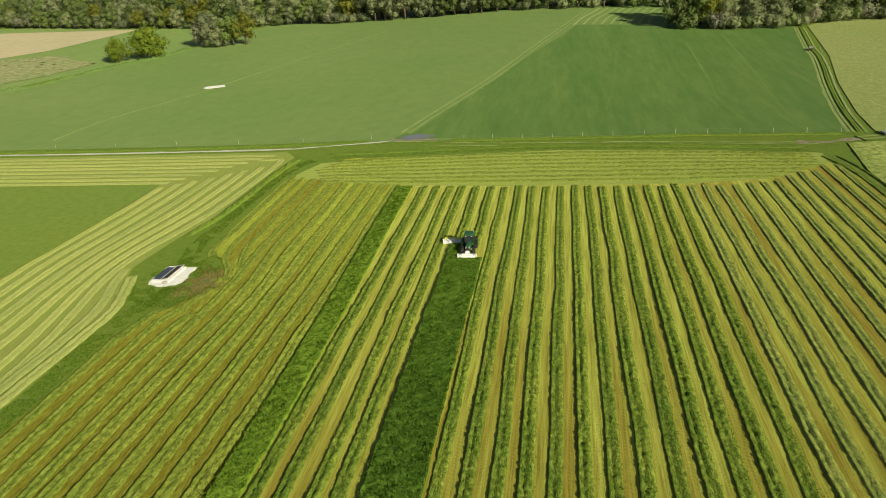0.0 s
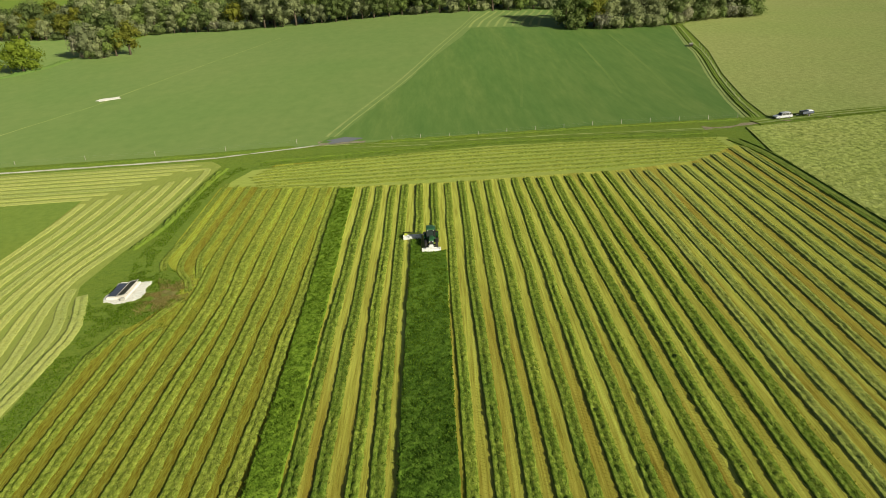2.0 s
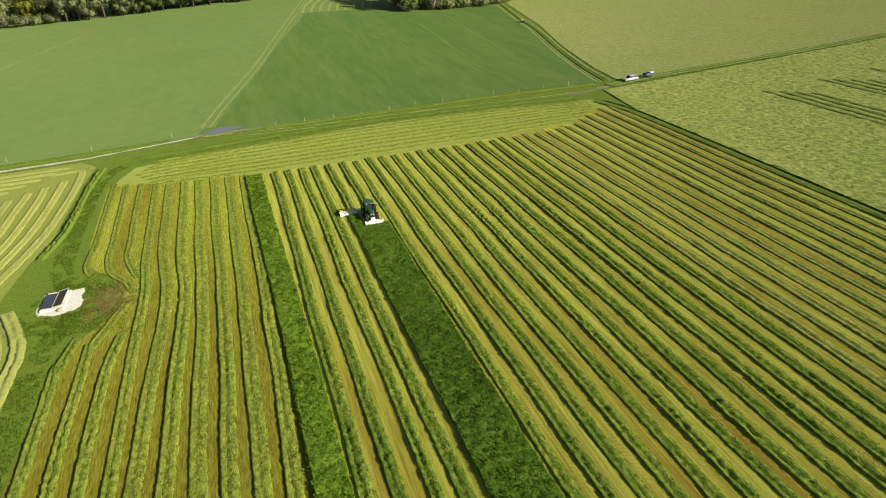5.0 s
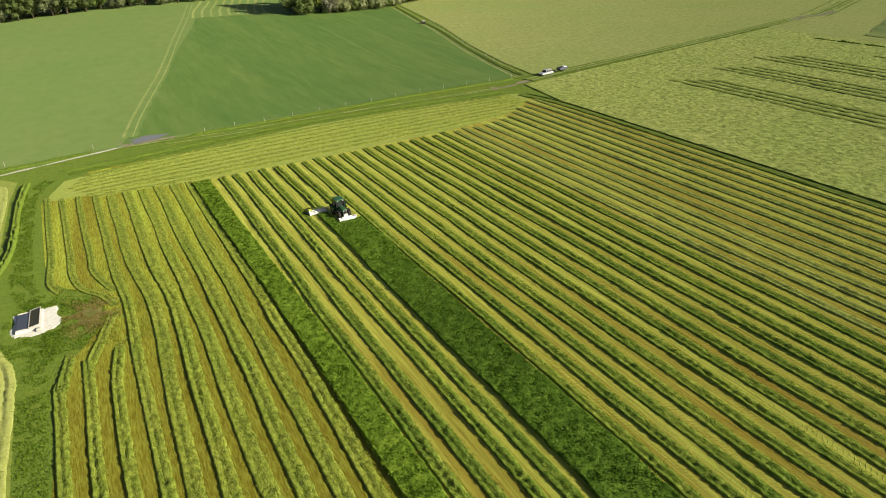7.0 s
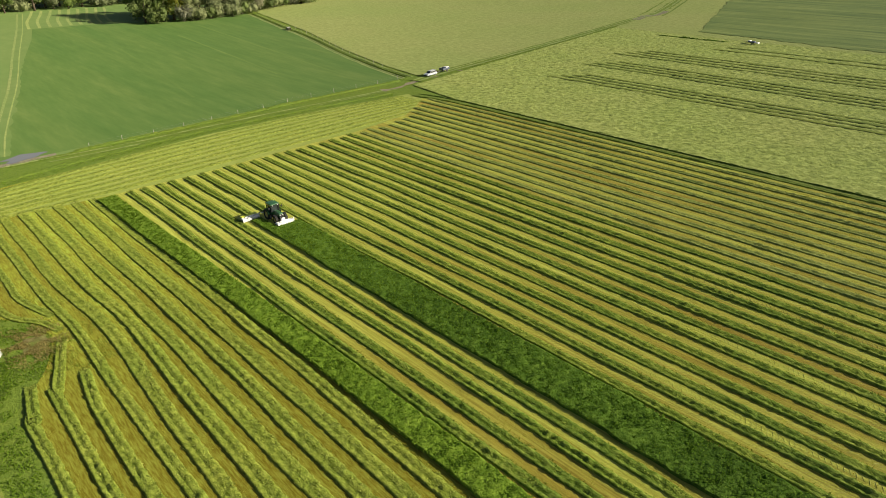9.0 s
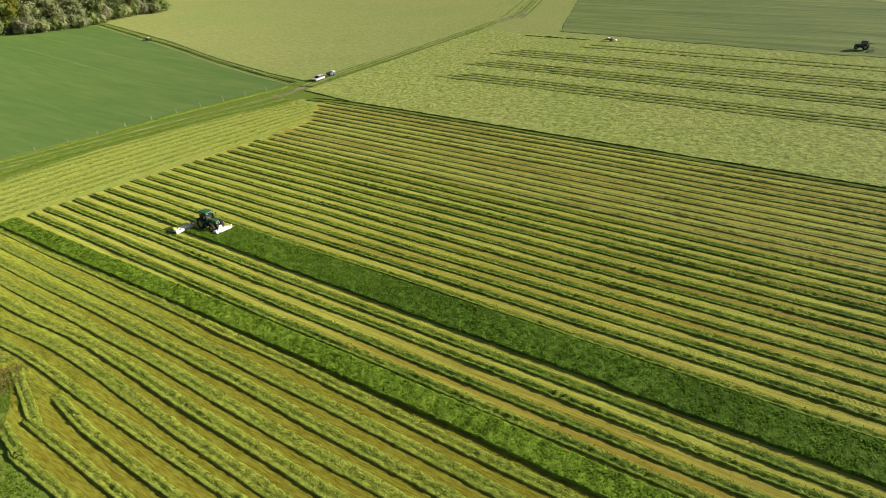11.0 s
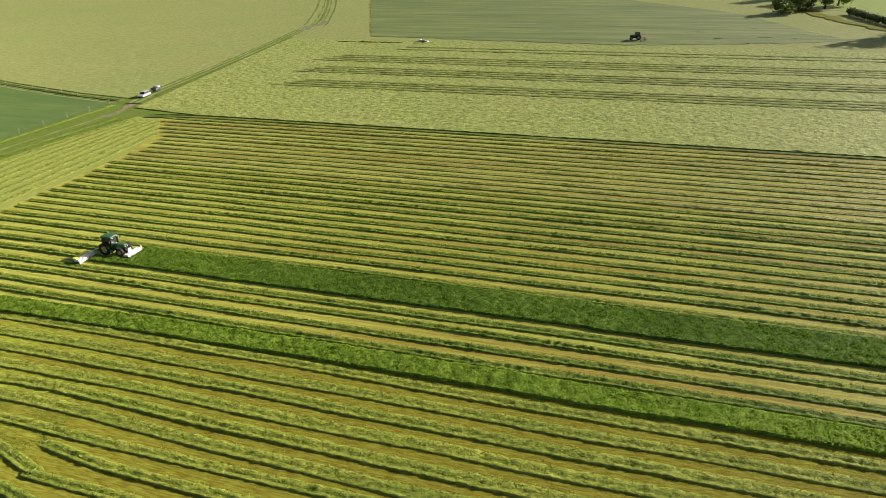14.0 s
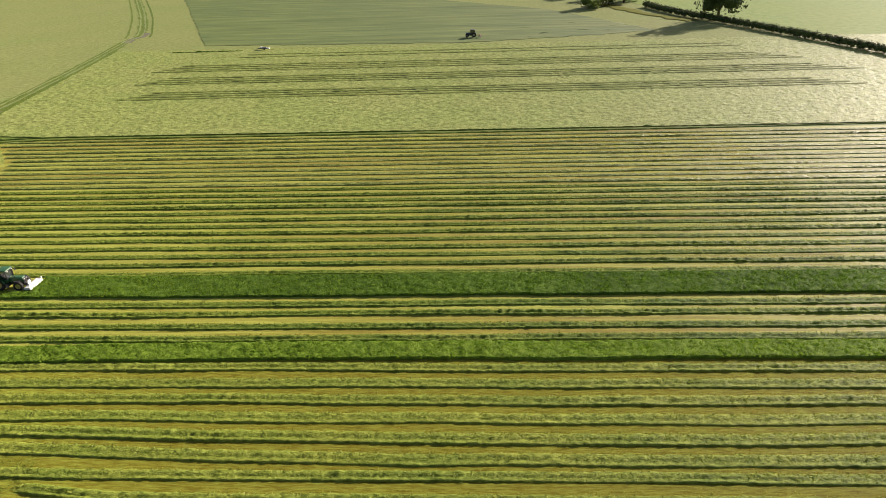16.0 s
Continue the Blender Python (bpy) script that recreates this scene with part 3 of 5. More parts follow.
f = field("far_meadow", [(60, -236), (159, -208), (201, -193), (238, -179), (268, -167), (317, -156), (420, -118), (700, -20)],
          [(60, -700), (159, -640), (240, -600), (360, -560), (500, -500), (600, -420), (700, -300), (1000, -160)], MAT_MEADOW, 0.14, 60, 40)
tagged(f, "bright far meadow behind the hedge", "field", kind="structure")
f = ribbon("golden_weed_bank", [(315, -138), (290, -146), (262, -157), (247, -166)], 6.0, MAT_LEAF_GOLD, 0.45, 2.0, 4, 0.4, 3)
tagged(f, "golden dry weeds along the hedge foot", "weeds", kind="structure")

# ---- tracks ----
f = ribbon("gravel_track", [(-300, 66), (-146, 65.6), (-109, 65.3), (-75, 65.3), (-56, 65.9)], 1.4, MAT_GRAVEL, 0.05, 1.5, 4, 0.25, 1)
tagged(f, "narrow pale gravel track along the field edge", "track", kind="structure")
f = ribbon("gravel_track", [(-56.2, 65.9), (-47, 67.6), (-38, 69.8), (-29, 71.6)], 0.85, MAT_GRAVEL, 0.05, 1.0, 4, 0.6, 3)
tagged(f, "thinning gravel track that ends at the puddle", "track", kind="structure")
f = ribbon("dirt_track", [(-31, 71.4), (-22, 70.4), (-12, 68.8), (2, 67.4), (32, 66.0), (64, 63.6), (74, 62.8)], 0.55, MAT_TRAIL, 0.05, 1.5, 4, 0.8, 2)
tagged(f, "worn earth track with grass growing over it", "track", kind="structure")
f = ribbon("track_rut", [(-20, 67.0), (2, 65.0), (32, 64.1), (64, 62.2), (74, 61.4)], 0.4, MAT_TRAIL, 0.045, 1.5, 3, 0.8, 4)
tagged(f, "pale worn wheel rut in the grass", "track", kind="structure")
f = ribbon("gravel_junction", [(70, 63), (76, 62.8), (83, 64), (92, 66.5), (104, 67.8)], 2.4, MAT_DIRT, 0.055, 0.8, 6, 0.7, 5)
tagged(f, "grey gravel junction of two farm tracks", "track", kind="structure")
EAST = [(84, 65), (96, 67.5), (109.5, 69), (148, 73.2), (180, 77.6), (207, 81.5), (229, 85), (250, 88.5), (316, 116), (411, 160), (480, 192)]
f = ribbon("east_track", EAST, 4.4, MAT_VERGE, 0.20, 1.5, 6, 0.2, 6)
tagged(f, "grassy farm track with trodden ruts", "track", kind="structure")
f = ribbon("gravel_bend", [(222, 82.5), (232, 84.5), (242, 83.5), (251, 86)], 3.4, MAT_DIRT, 0.22, 0.8, 5, 0.6, 15)
tagged(f, "bare gravel at the bend of the farm track", "track", kind="structure")
for k, off in enumerate((-5.5, 5.0)):
    C, N, _ = along([(236, 84), (252, 89.5), (316, 116), (411, 160), (480, 192)], 8.0)
    f = ribbon("side_rut", [tuple(p + n * off) for p, n in zip(C, N)], 0.9, MAT_VERGE, 0.20, 1.5, 3, 0.3, 30 + k)
    tagged(f, "side wheel rut beside the farm track", "track", kind="structure")
for k, off in enumerate((-1.1, 1.1)):
    C, N, _ = along(EAST, 6.0)
    f = ribbon("wheel_rut", [tuple(p + n * off) for p, n in zip(C, N)], 0.8, MAT_TRAIL, 0.24, 1.5, 3, 0.5, 7 + k)
    tagged(f, "worn wheel rut along the farm track", "track", kind="structure")
TRAIL = [(-28.7, 80), (-25.6, 95), (-22.5, 108), (-17.2, 128), (-8.4, 160), (2.5, 205), (15.5, 257), (28, 312)]
C, N, _ = along(TRAIL, 8.0)
f = ribbon("trail_edge", [tuple(p + n * 1.6) for p, n in zip(C, N)], 3.4, MAT_PASTURE, 0.066, 1.5, 4, 0.3, 9)
tagged(f, "longer tufted grass along the pasture trail", "track", kind="structure")
for k, (off, wide) in enumerate(((0.0, 0.8), (2.3, 0.4))):
    f = ribbon("pasture_trail", [tuple(p + n * off) for p, n in zip(C, N)], wide, MAT_TRAIL, 0.076, 1.5, 3, 0.2, 10 + k)
    tagged(f, "pale trodden trail across the pasture", "track", kind="structure")
f = ribbon("pasture_trail", [(-139, 82), (-137.5, 108), (-130, 130), (-123, 147), (-118, 167), (-102, 220), (-80, 283)], 0.6, MAT_TRAIL, 0.06, 1.5, 3, 0.5, 13)
tagged(f, "faint trodden trail across the pasture", "track", kind="structure")
for k, (x0, y0, x1, y1) in enumerate(((46, 84, 54, 170), (75.5, 96, 84, 225), (61, 110, 66, 205), (28, 100, 37, 190))):
    f = ribbon("faint_wheel_line", [(x0, y0), (x0 + 0.4 * (x1 - x0) + 0.8, 0.6 * y0 + 0.4 * y1), (x1, y1)], 0.9, MAT_PASTURE_MID, 0.064, 2.0, 3, 0.1, 50 + k)
    tagged(f, "faint old wheel line in the pasture", "track", kind="structure")

# ---- puddle ----
bm = bmesh.new()
ring = [bm.verts.new((-23.7 + (4.3 + 0.9 * math.sin(3 * a + 1) + 0.5 * math.sin(7 * a)) * math.cos(a), 75.2 + (2.7 + 0.6 * math.sin(2 * a) + 0.45 * math.sin(5 * a)) * math.sin(a), float(terrain(-23.7, 75.2)) + 0.10))
        for a in [2 * math.pi * i / 60 for i in range(60)]]
bm.faces.new(ring)
puddle = part("puddle", bm, MAT_WATER, None)
tagged(puddle, "shallow muddy puddle by the track, reflected sky put into its grey", "puddle", kind="structure")
f = ribbon("puddle_mud", [(-30, 73.4), (-24, 75.0), (-17, 74.4)], 6.0, MAT_DIRT, 0.05, 0.7, 8, 0.35, 17)
tagged(f, "bare mud round the puddle", "mud", kind="structure")


# ---- windrows of cut grass ----
def blades(name, places, height, seed, mat, lean=0.35, width=0.07):
    """Loose blades, each a slim triangle that leans its own way."""
    r = np.random.RandomState(seed)
    n = len(places)
    a = r.uniform(0, 2 * np.pi, n)
    h = height * r.uniform(0.55, 1.25, n)
    d = np.stack([np.cos(a), np.sin(a)], 1)
    b = r.uniform(0, 2 * np.pi, n)
    e = np.stack([np.cos(b), np.sin(b)], 1) * (width * r.uniform(0.6, 1.6, n))[:, None]
    z = places[:, 2]
    V = np.empty((n, 3, 3))
    V[:, 0, :2], V[:, 1, :2] = places[:, :2] - e, places[:, :2] + e
    V[:, 0, 2] = V[:, 1, 2] = z
    V[:, 2, :2] = places[:, :2] + d * (lean * h * r.uniform(0.4, 1.8, n))[:, None]
    V[:, 2, 2] = z + h
    return quads_mesh(name, V.reshape(-1, 3), np.arange(3 * n).reshape(-1, 3), mat, False)


def windrow(pts, width, height, mat, seed, label, group, step=0.25, double=0.6, tufts=40, fade=0.0):
    """One row of cut grass and the loose tufts that lie on it."""
    ob = new("windrow", ridge_mesh("windrow", pts, width, height, mat, seed, step=step, double=double, fade=fade))
    tagged(ob, label, "windrow", group)
    C, N, s = along(pts, 0.3)
    rs = np.random.RandomState(seed)
    near = np.nonzero(C[:, 1] > -160)[0]
    n = int(len(near) * 0.3 * tufts)
    i = rs.choice(near, n)
    o = rs.uniform(-0.38, 0.5, n)
    o = np.where(np.abs(o + 0.08) < 0.09, o + 0.25, o) * width * (-1.0 if C[0, 1] > C[-1, 1] + 8 else 1.0)
    XY = C[i] + N[i] * o[:, None] + rs.uniform(-0.15, 0.15, (n, 2))
    height = height * (1 - fade * np.clip((XY[:, 1] + 18.0) / 34.0, 0, 1))
    P = np.column_stack([XY, terrain(XY[:, 0], XY[:, 1]) + height * rs.uniform(0.3, 0.75, n) * np.clip((0.56 - np.abs(o) / width) * 5, 0, 1)])
    P = P[rs.uniform(0, 1, n) > fade * np.clip((XY[:, 1] + 18.0) / 34.0, 0, 1)]
    tuft = MAT_CLUMP_DRY if mat in (MAT_SWATH_DRY, MAT_HAY) else MAT_CLUMP_WEST if mat is MAT_SWATH_WEST else MAT_CLUMP
    loose = new("loose_grass", blades("loose_grass", P, 0.12, seed, tuft, 1.4, 0.062))
    loose.parent = ob
    tagged(loose, kind="stuff")
    return ob


rng = random.Random(4)
GREEN_ROW = "long windrow of fresh cut green grass"
for k in range(25):
    x = 2.95 + 2.865 * k + 0.85
    top = 33.2 + rng.uniform(-0.8, 0.8) + max(0.0, x - 54) * 0.7
    pts = [(x + rng.uniform(-0.12, 0.12), y) for y in np.linspace(top, -78.0 - 0.68 * (x + 86), 12)]
    windrow(pts, rng.uniform(1.35, 1.6), (rng.uniform(0.21, 0.25) if k % 2 else rng.uniform(0.16, 0.19)) * (1.0 if k < 13 else 0.9), MAT_SWATH if k < 13 else MAT_SWATH_DRY, 10 + k, GREEN_ROW if k < 13 else "wilting windrow of cut grass", "windrows in the mown field", 0.25 if k < 13 else 0.4, 0.6, 32 if k < 13 else 24)
for k, (x, w) in enumerate(((-5.35, 1.9), (-7.85, 1.7), (-10.95, 1.75), (-13.7, 1.85))):
    pts = [(x + rng.uniform(-0.1, 0.1), y) for y in np.linspace(33.8, -138.0, 12)]
    windrow(pts, w - 0.3, 0.22 if k % 2 else 0.18, MAT_SWATH, 40 + k, GREEN_ROW, "windrows in the mown field")
for k, (x, low) in enumerate(((-2.2, 3.2), (0.85, 1.6))):
    windrow([(x, 33.3), (x + 0.1, 18), (x, low)], 1.55, 0.27, MAT_SWATH, 46 + k, "short windrow just laid behind the mower", "windrows in the mown field")
for k in range(6):
    x = -19.95 - 2.97 * k
    bend = (0.2, 0.25, 0.35, 0.5, 0.85, 1.3)[k]
    pts = [(x - 0.25, 35.5 + k * 0.9), (x, 3), (x + bend, -13), (x + bend, -25), (x + 0.2, -46), (x - 0.2, -90), (x, -132)]
    windrow(pts, rng.uniform(1.6, 1.85), 0.185 if k % 2 == 0 else 0.145, MAT_SWATH_WEST, 50 + k, GREEN_ROW, "windrows in the mown field", tufts=56, fade=0.6)
LOOPS = [([(-40.9, 40), (-40.4, 9), (-40.3, 1.5), (-38.8, -4.8), (-37.9, -7.8)], [(-38.7, -24.0), (-39.6, -31), (-39.9, -40), (-40.1, -100), (-40.2, -130)]),
         ([(-43.9, 41), (-43.4, 11), (-43.3, 2), (-42.2, -4.2), (-39.6, -8.5), (-38.2, -12.6)], [(-38.7, -14.6), (-41.0, -22.4), (-42.1, -26.6), (-42.7, -33), (-42.7, -100), (-42.8, -130)]),
         ([(-46.5, 43), (-46.2, 13), (-46.4, 1), (-45.2, -3.8)], [(-44.4, -23.2), (-45.5, -31), (-45.8, -36), (-45.6, -100), (-45.6, -130)])]
for k, (upper, lower) in enumerate(LOOPS):
    windrow(upper, 1.2, 0.14, MAT_SWATH_WEST, 60 + k, "windrow of cut grass that ends at the chalk pad", "windrows in the mown field", fade=0.4)
    windrow(lower, 1.4, 0.17, MAT_SWATH_WEST, 66 + k, "windrow of cut grass curving round the chalk pad", "windrows in the mown field")
windrow([(-37.9, 39), (-37.4, 3), (-36.9, -7), (-36.7, -13), (-36.8, -23), (-37.0, -34), (-37.3, -100), (-37.4, -130)], 1.45, 0.15, MAT_SWATH_WEST, 72, GREEN_ROW, "windrows in the mown field", fade=0.4)
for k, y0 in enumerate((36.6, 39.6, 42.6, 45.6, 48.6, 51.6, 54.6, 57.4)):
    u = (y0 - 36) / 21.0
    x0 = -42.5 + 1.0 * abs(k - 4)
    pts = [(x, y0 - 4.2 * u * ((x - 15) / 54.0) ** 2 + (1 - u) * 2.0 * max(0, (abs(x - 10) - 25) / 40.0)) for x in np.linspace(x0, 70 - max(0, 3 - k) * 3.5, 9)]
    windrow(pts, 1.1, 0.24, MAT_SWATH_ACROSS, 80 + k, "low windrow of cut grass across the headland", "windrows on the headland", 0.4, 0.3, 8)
for k, y0 in enumerate((38.4, 41.5, 44.6, 47.7, 50.8, 53.9, 57.0, 60.1)):
    windrow([(-230, y0), (-150, y0 + 0.2), (-100, y0 - 0.1), (-57.5 - (60.1 - y0) * 0.85, y0)], 1.9, 0.10, MAT_HAY, 90 + k, "thin pale hay windrow along the track", "windrows in the hay field", 0.6, 0.3, 6)
for k in range(8):
    x0 = -76.4 + 3.12 * k
    a = 1.8 + 3.6 * (k / 7.0) ** 1.5
    top = 35.5 + (x0 + 76.4) * 0.80
    pts = [(x0 - a * math.exp(-((y + 8) / 22.0) ** 2) - (0.03 * max(0, -20 - y) if k < 6 else 0), y) for y in (top, 36, 20, 10, 0, -8, -16, -24, -34, -50, -80, -140, -230) if y <= top]
    if k == 7:
        pts = [(-61.5, 55.6), (-57.0, 56.3), (-54.6, 54.0)] + pts[1:]
    windrow(pts, 1.7, 0.11, MAT_HAY, 100 + k, "pale hay windrow curving past the field boundary", "windrows in the hay field", 0.5, 0.3, 12)
windrow([(-55.8, -11.5), (-53.2, -17.8), (-51.5, -24), (-51.6, -34), (-51.9, -60), (-52, -160)], 1.9, 0.22, MAT_HAY, 110, "pale hay windrow curving past the field boundary", "windrows in the hay field", 0.5, 0.3, 12)
windrow([(-58.6, -8.5), (-57.3, -14.5), (-55.2, -20.5), (-54.0, -27), (-53.8, -36), (-54.0, -46)], 1.8, 0.13, MAT_HAY, 111, "pale hay windrow curving past the field boundary", "windrows in the hay field", 0.5, 0.3, 12)
for k, (xs, y0, y1) in enumerate((((116.2, 119.0, 121.8, 124.6), 35.5, -178), ((136.6, 139.6, 142.6, 145.6), 39, -187), ((156.6, 160.0, 163.4, 166.8), 42, -177), ((182, 187.4), 19, -165))):
    for i, x in enumerate(xs):
        pts = [(x - 2.4 + (y0 - y) * 0.012 + 0.4, y) for y in np.linspace(y0 - i * 2.5 + 2, y1 + i * 4, 7)]
        # Dark strip drawn for the shaded gap between hay rows.
        f = ribbon("bare_row", pts, 1.1, MAT_DARK_STRIPE, 0.345, 1.5, 4, 0.35, 120 + 4 * k + i)
        tagged(f, "dark strip for the shade between rows of spread hay", "mown row", kind="structure")


# ---- standing grass ----
def lean_at(y):
    """How far along its slant a strip has come, from 0 in the south to 1 at its northern end."""
    a = np.clip((y + 45.0) / 80.0, 0, 1)
    return a * a * (3 - 2 * a)


def standing_strip(x0, x1, y0, y1, height, seed, label, mat, slant=0.0):
    """A strip of uncut grass: a thick ragged body with upright sides, and loose blades over it."""
    near = max(y0, -150.0)
    ys = np.concatenate([np.linspace(y0, near, max(2, int((near - y0) / 1.0)), endpoint=False), np.arange(near, y1 + 0.01, 0.24)])
    inner = np.linspace(x0 + 0.12, x1 - 0.12, int((x1 - x0) / 0.24))
    xs = np.concatenate([[x0, x0], inner, [x1, x1]])
    X, Y = np.meshgrid(xs, ys, indexing="xy")
    base = 0.60 + 0.30 * vnoise(X / 0.5, Y / 0.5, seed) + 0.16 * vnoise(X / 0.95, Y / 0.95, seed + 7) + 0.14 * (vnoise(X / 1.6, Y / 1.6, seed + 1) - 0.5) + 0.3 * (vnoise(X / 0.21, Y / 0.21, seed + 2) - 0.5)
    Z = height * base
    wob = 0.22 * (vnoise(Y[:, 0] * 0.9, Y[:, 0] * 0 + seed, 3) - 0.5) + 0.3 * (vnoise(Y[:, 0] * 0.14, Y[:, 0] * 0 + seed, 4) - 0.5)
    X = X + wob[:, None] + slant * lean_at(Y)
    Z[:, 0] = Z[:, -1] = 0.0
    Z[0, :] = Z[-1, :] = 0.0
    body = new("standing_grass_strip", grid_mesh("standing_grass_strip", np.dstack([X, Y, Z]), mat))
    tagged(body, label, "grass strip", kind="stuff")
    r = np.random.RandomState(seed)
    n = int((x1 - x0) * (y1 - near) * 42)
    X1, Y1 = r.uniform(x0, x1, n), r.uniform(near, y1, n)
    X1 = X1 + slant * lean_at(Y1)
    P = np.stack([X1, Y1, height * (0.42 + 0.25 * vnoise(X1 / 0.95, Y1 / 0.95, seed + 7))], 1)
    # Darker blades become commoner towards the south of the wide strip.
    darker = (r.uniform(0, 1, n) < np.clip((-14 - P[:, 1]) / 45.0, 0.05, 0.95)) & (mat is MAT_STANDING)
    for k, chosen in enumerate((~darker, darker)):
        if chosen.any():
            bl = new("grass_blades", blades("grass_blades", P[chosen], height * 0.55, seed + 5 + k, MAT_BLADE_DARK if k else MAT_BLADE, 0.6, 0.12))
            bl.parent = body
            tagged(bl, kind="stuff")
    return body


standing_strip(-18.4, -15.0, SOUTH, 33.6, 0.52, 200, "narrow strip of uncut green standing grass", MAT_STANDING_LIGHT, -1.3)
standing_strip(-3.35, 2.65, SOUTH, -3.6, 0.52, 230, "wide strip of uncut dark green grass before the tractor", MAT_STANDING)

standing_strip(-3.35, -1.62, -3.6, 2.2, 0.5, 260, "last uncut grass in front of the side mower", MAT_STANDING)

# stems of the mown stubble, thinned under the windrows
r = np.random.RandomState(17)
n = 800000
SX, SY = r.uniform(-46.5, 72, n), r.uniform(-125, 34, n)
phase = np.where(SX > 2.9, (SX - 2.95) / 2.865, np.where(SX > -15.0, (SX + 14.7) / 2.85, (SX + 21.0) / 2.97)) % 1.0
keep = ((phase > 0.50) | (r.uniform(0, 1, n) < 0.12)) & ~((SX > -18.8) & (SX < -14.8)) & ~((SX > -3.6) & (SX < 2.9) & (SY < -3.5))
keep &= ~((SX < -41.2) & (SY < 0) & (SY > -27)) & (vnoise(SX / 1.2, SY / 4.0, 31) * 0.6 + vnoise(SX / 0.35, SY / 3.0, 32) * 0.4 > 0.36)
SX, SY = SX[keep], SY[keep]


def ease(a):
    a = np.clip(a, 0, 1)
    return a * a * (3 - 2 * a)


# bleached more to the west, south and east, in streaks along the rows
streak = vnoise(SX / 0.9, SY / 9.0, 33) - 0.5
bleached = np.where(SX < -14.5, -0.08 + 0.62 * ease((-8 - SY) / 34.0), -0.08 + 0.32 * ease((-16 - SY) / 40.0) + 0.36 * ease((SX - 16) / 26.0)) + (0.5 + 0.6 * ease((-8 - SY) / 34.0)) * streak
tan = r.uniform(0, 1, len(SX)) < bleached
for chosen, tuft, label in ((~tan, MAT_STUBBLE_TUFT, "short cut yellow-green stubble stems"), (tan, MAT_TAN_TUFT, "short bleached tan stubble stems")):
    P = np.column_stack([SX[chosen], SY[chosen], np.full(chosen.sum(), 0.02)])
    stems = new("stubble_stems", blades("stubble_stems", P, 0.12, 18, tuft, 0.3, 0.058))
    tagged(stems, label, "stubble", kind="stuff")

# low ribs that the tractor's tyres pressed into the stubble, slanting like its lugs
V, Q = [], []
for k in range(12):
    xc = 2.95 + 2.865 * (k + 0.80)
    if k % 4 == 3:
        continue
    for y in np.arange(-120.0, -22.0, 0.55):
        x = xc + 0.12 * math.sin(0.13 * y + k) + r.uniform(-0.03, 0.03)
        slant, half = (0.16 if k % 2 else -0.16), r.uniform(0.24, 0.34)
        a = len(V)
        for s in (-1, 1):
            for dy, z in ((-0.13, 0.015), (0.0, 0.115), (0.13, 0.015)):
                V.append((x + s * half, y + s * slant + dy, z))
        Q += [[a, a + 3, a + 4, a + 1], [a + 1, a + 4, a + 5, a + 2]]
ribs = new("tyre_tread_marks", quads_mesh("tyre_tread_marks", np.array(V), np.array(Q), MAT_STUBBLE, False))
tagged(ribs, "tractor tyre tread marks pressed in the stubble", "tread marks", kind="stuff")

# cut grass left lying in loose handfuls between the rows by the chalk pad
n = 22000
LX, LY = r.uniform(-43.5, -33, n), r.uniform(-24, 3, n)
near = (vnoise(LX / 0.8, LY / 1.6, 35) > 0.5) & (LX > -41.5 + 0.10 * (LY + 12) ** 2 * 0.1)
P = np.column_stack([LX[near], LY[near], np.full(near.sum(), 0.04)])
stray = new("stray_cut_grass", blades("stray_cut_grass", P, 0.12, 36, MAT_CLUMP, 1.6, 0.08))
tagged(stray, "loose handfuls of cut grass on the stubble", "cut grass", kind="stuff")

# tussocks of the rough boundary strip, ditch and verge
r = np.random.RandomState(8)
pl = []
for (pts, w, dens) in (([(-49, -140), (-48.8, -50), (-48.5, -28), (-46.5, -14), (-50, 0), (-50.5, 15), (-49.8, 44), (-46, 55)], 3.2, 26),
                       ([(-51, -20), (-47, -6), (-43, -12), (-44, -22)], 7.0, 24),
                       ([(-42, 57), (-13, 61), (15, 63), (45, 61), (70, 57)], 4.0, 8), ([(-40, 71), (0, 70), (45, 70.5), (84, 70)], 3.0, 7)):
    C, N, s = along(pts, 0.5)
    n = int(s[-1] * w * dens)
    i = r.randint(0, len(C), n)
    o = r.uniform(-0.5, 0.5, n) * w
    XY = C[i] + N[i] * o[:, None] + r.uniform(-0.3, 0.3, (n, 2))
    keep = vnoise(XY[:, 0] / 1.3, XY[:, 1] / 1.3, 77) > 0.3
    pl.append(XY[keep])
XY = np.vstack(pl)
XY = XY[(np.abs(XY[:, 0] + 48.35) > 3.2) | (np.abs(XY[:, 1] + 11.4) > 4.0)]
XY = XY[((XY[:, 0] + 41.7) / 1.7) ** 2 + ((XY[:, 1] + 13.5) / 2.6) ** 2 > 1]
P = np.column_stack([XY, terrain(XY[:, 0], XY[:, 1])])
tus = new("verge_tussocks", blades("verge_tussocks", P, 0.2, 9, MAT_BLADE, 0.9, 0.07))
tagged(tus, "loose green tussocks of rough boundary grass", "tussocks", kind="stuff")


# brown dead weeds that thin out into the green round them
n = 7000
WX, WY = r.normal(-41.6, 2.0, n), r.normal(-13.4, 2.7, n)
thick = (vnoise(WX / 1.1, WY / 1.3, 41) > 0.42) & (WX > -45.2) & (WX < -37.6)
P = np.column_stack([WX[thick], WY[thick], np.full(thick.sum(), 0.03)])
weeds = new("dead_weeds", blades("dead_weeds", P, 0.26, 42, MAT_WEED, 0.9, 0.07))
tagged(weeds, "scattered brown dead weeds among rough grass", "weeds", kind="stuff")


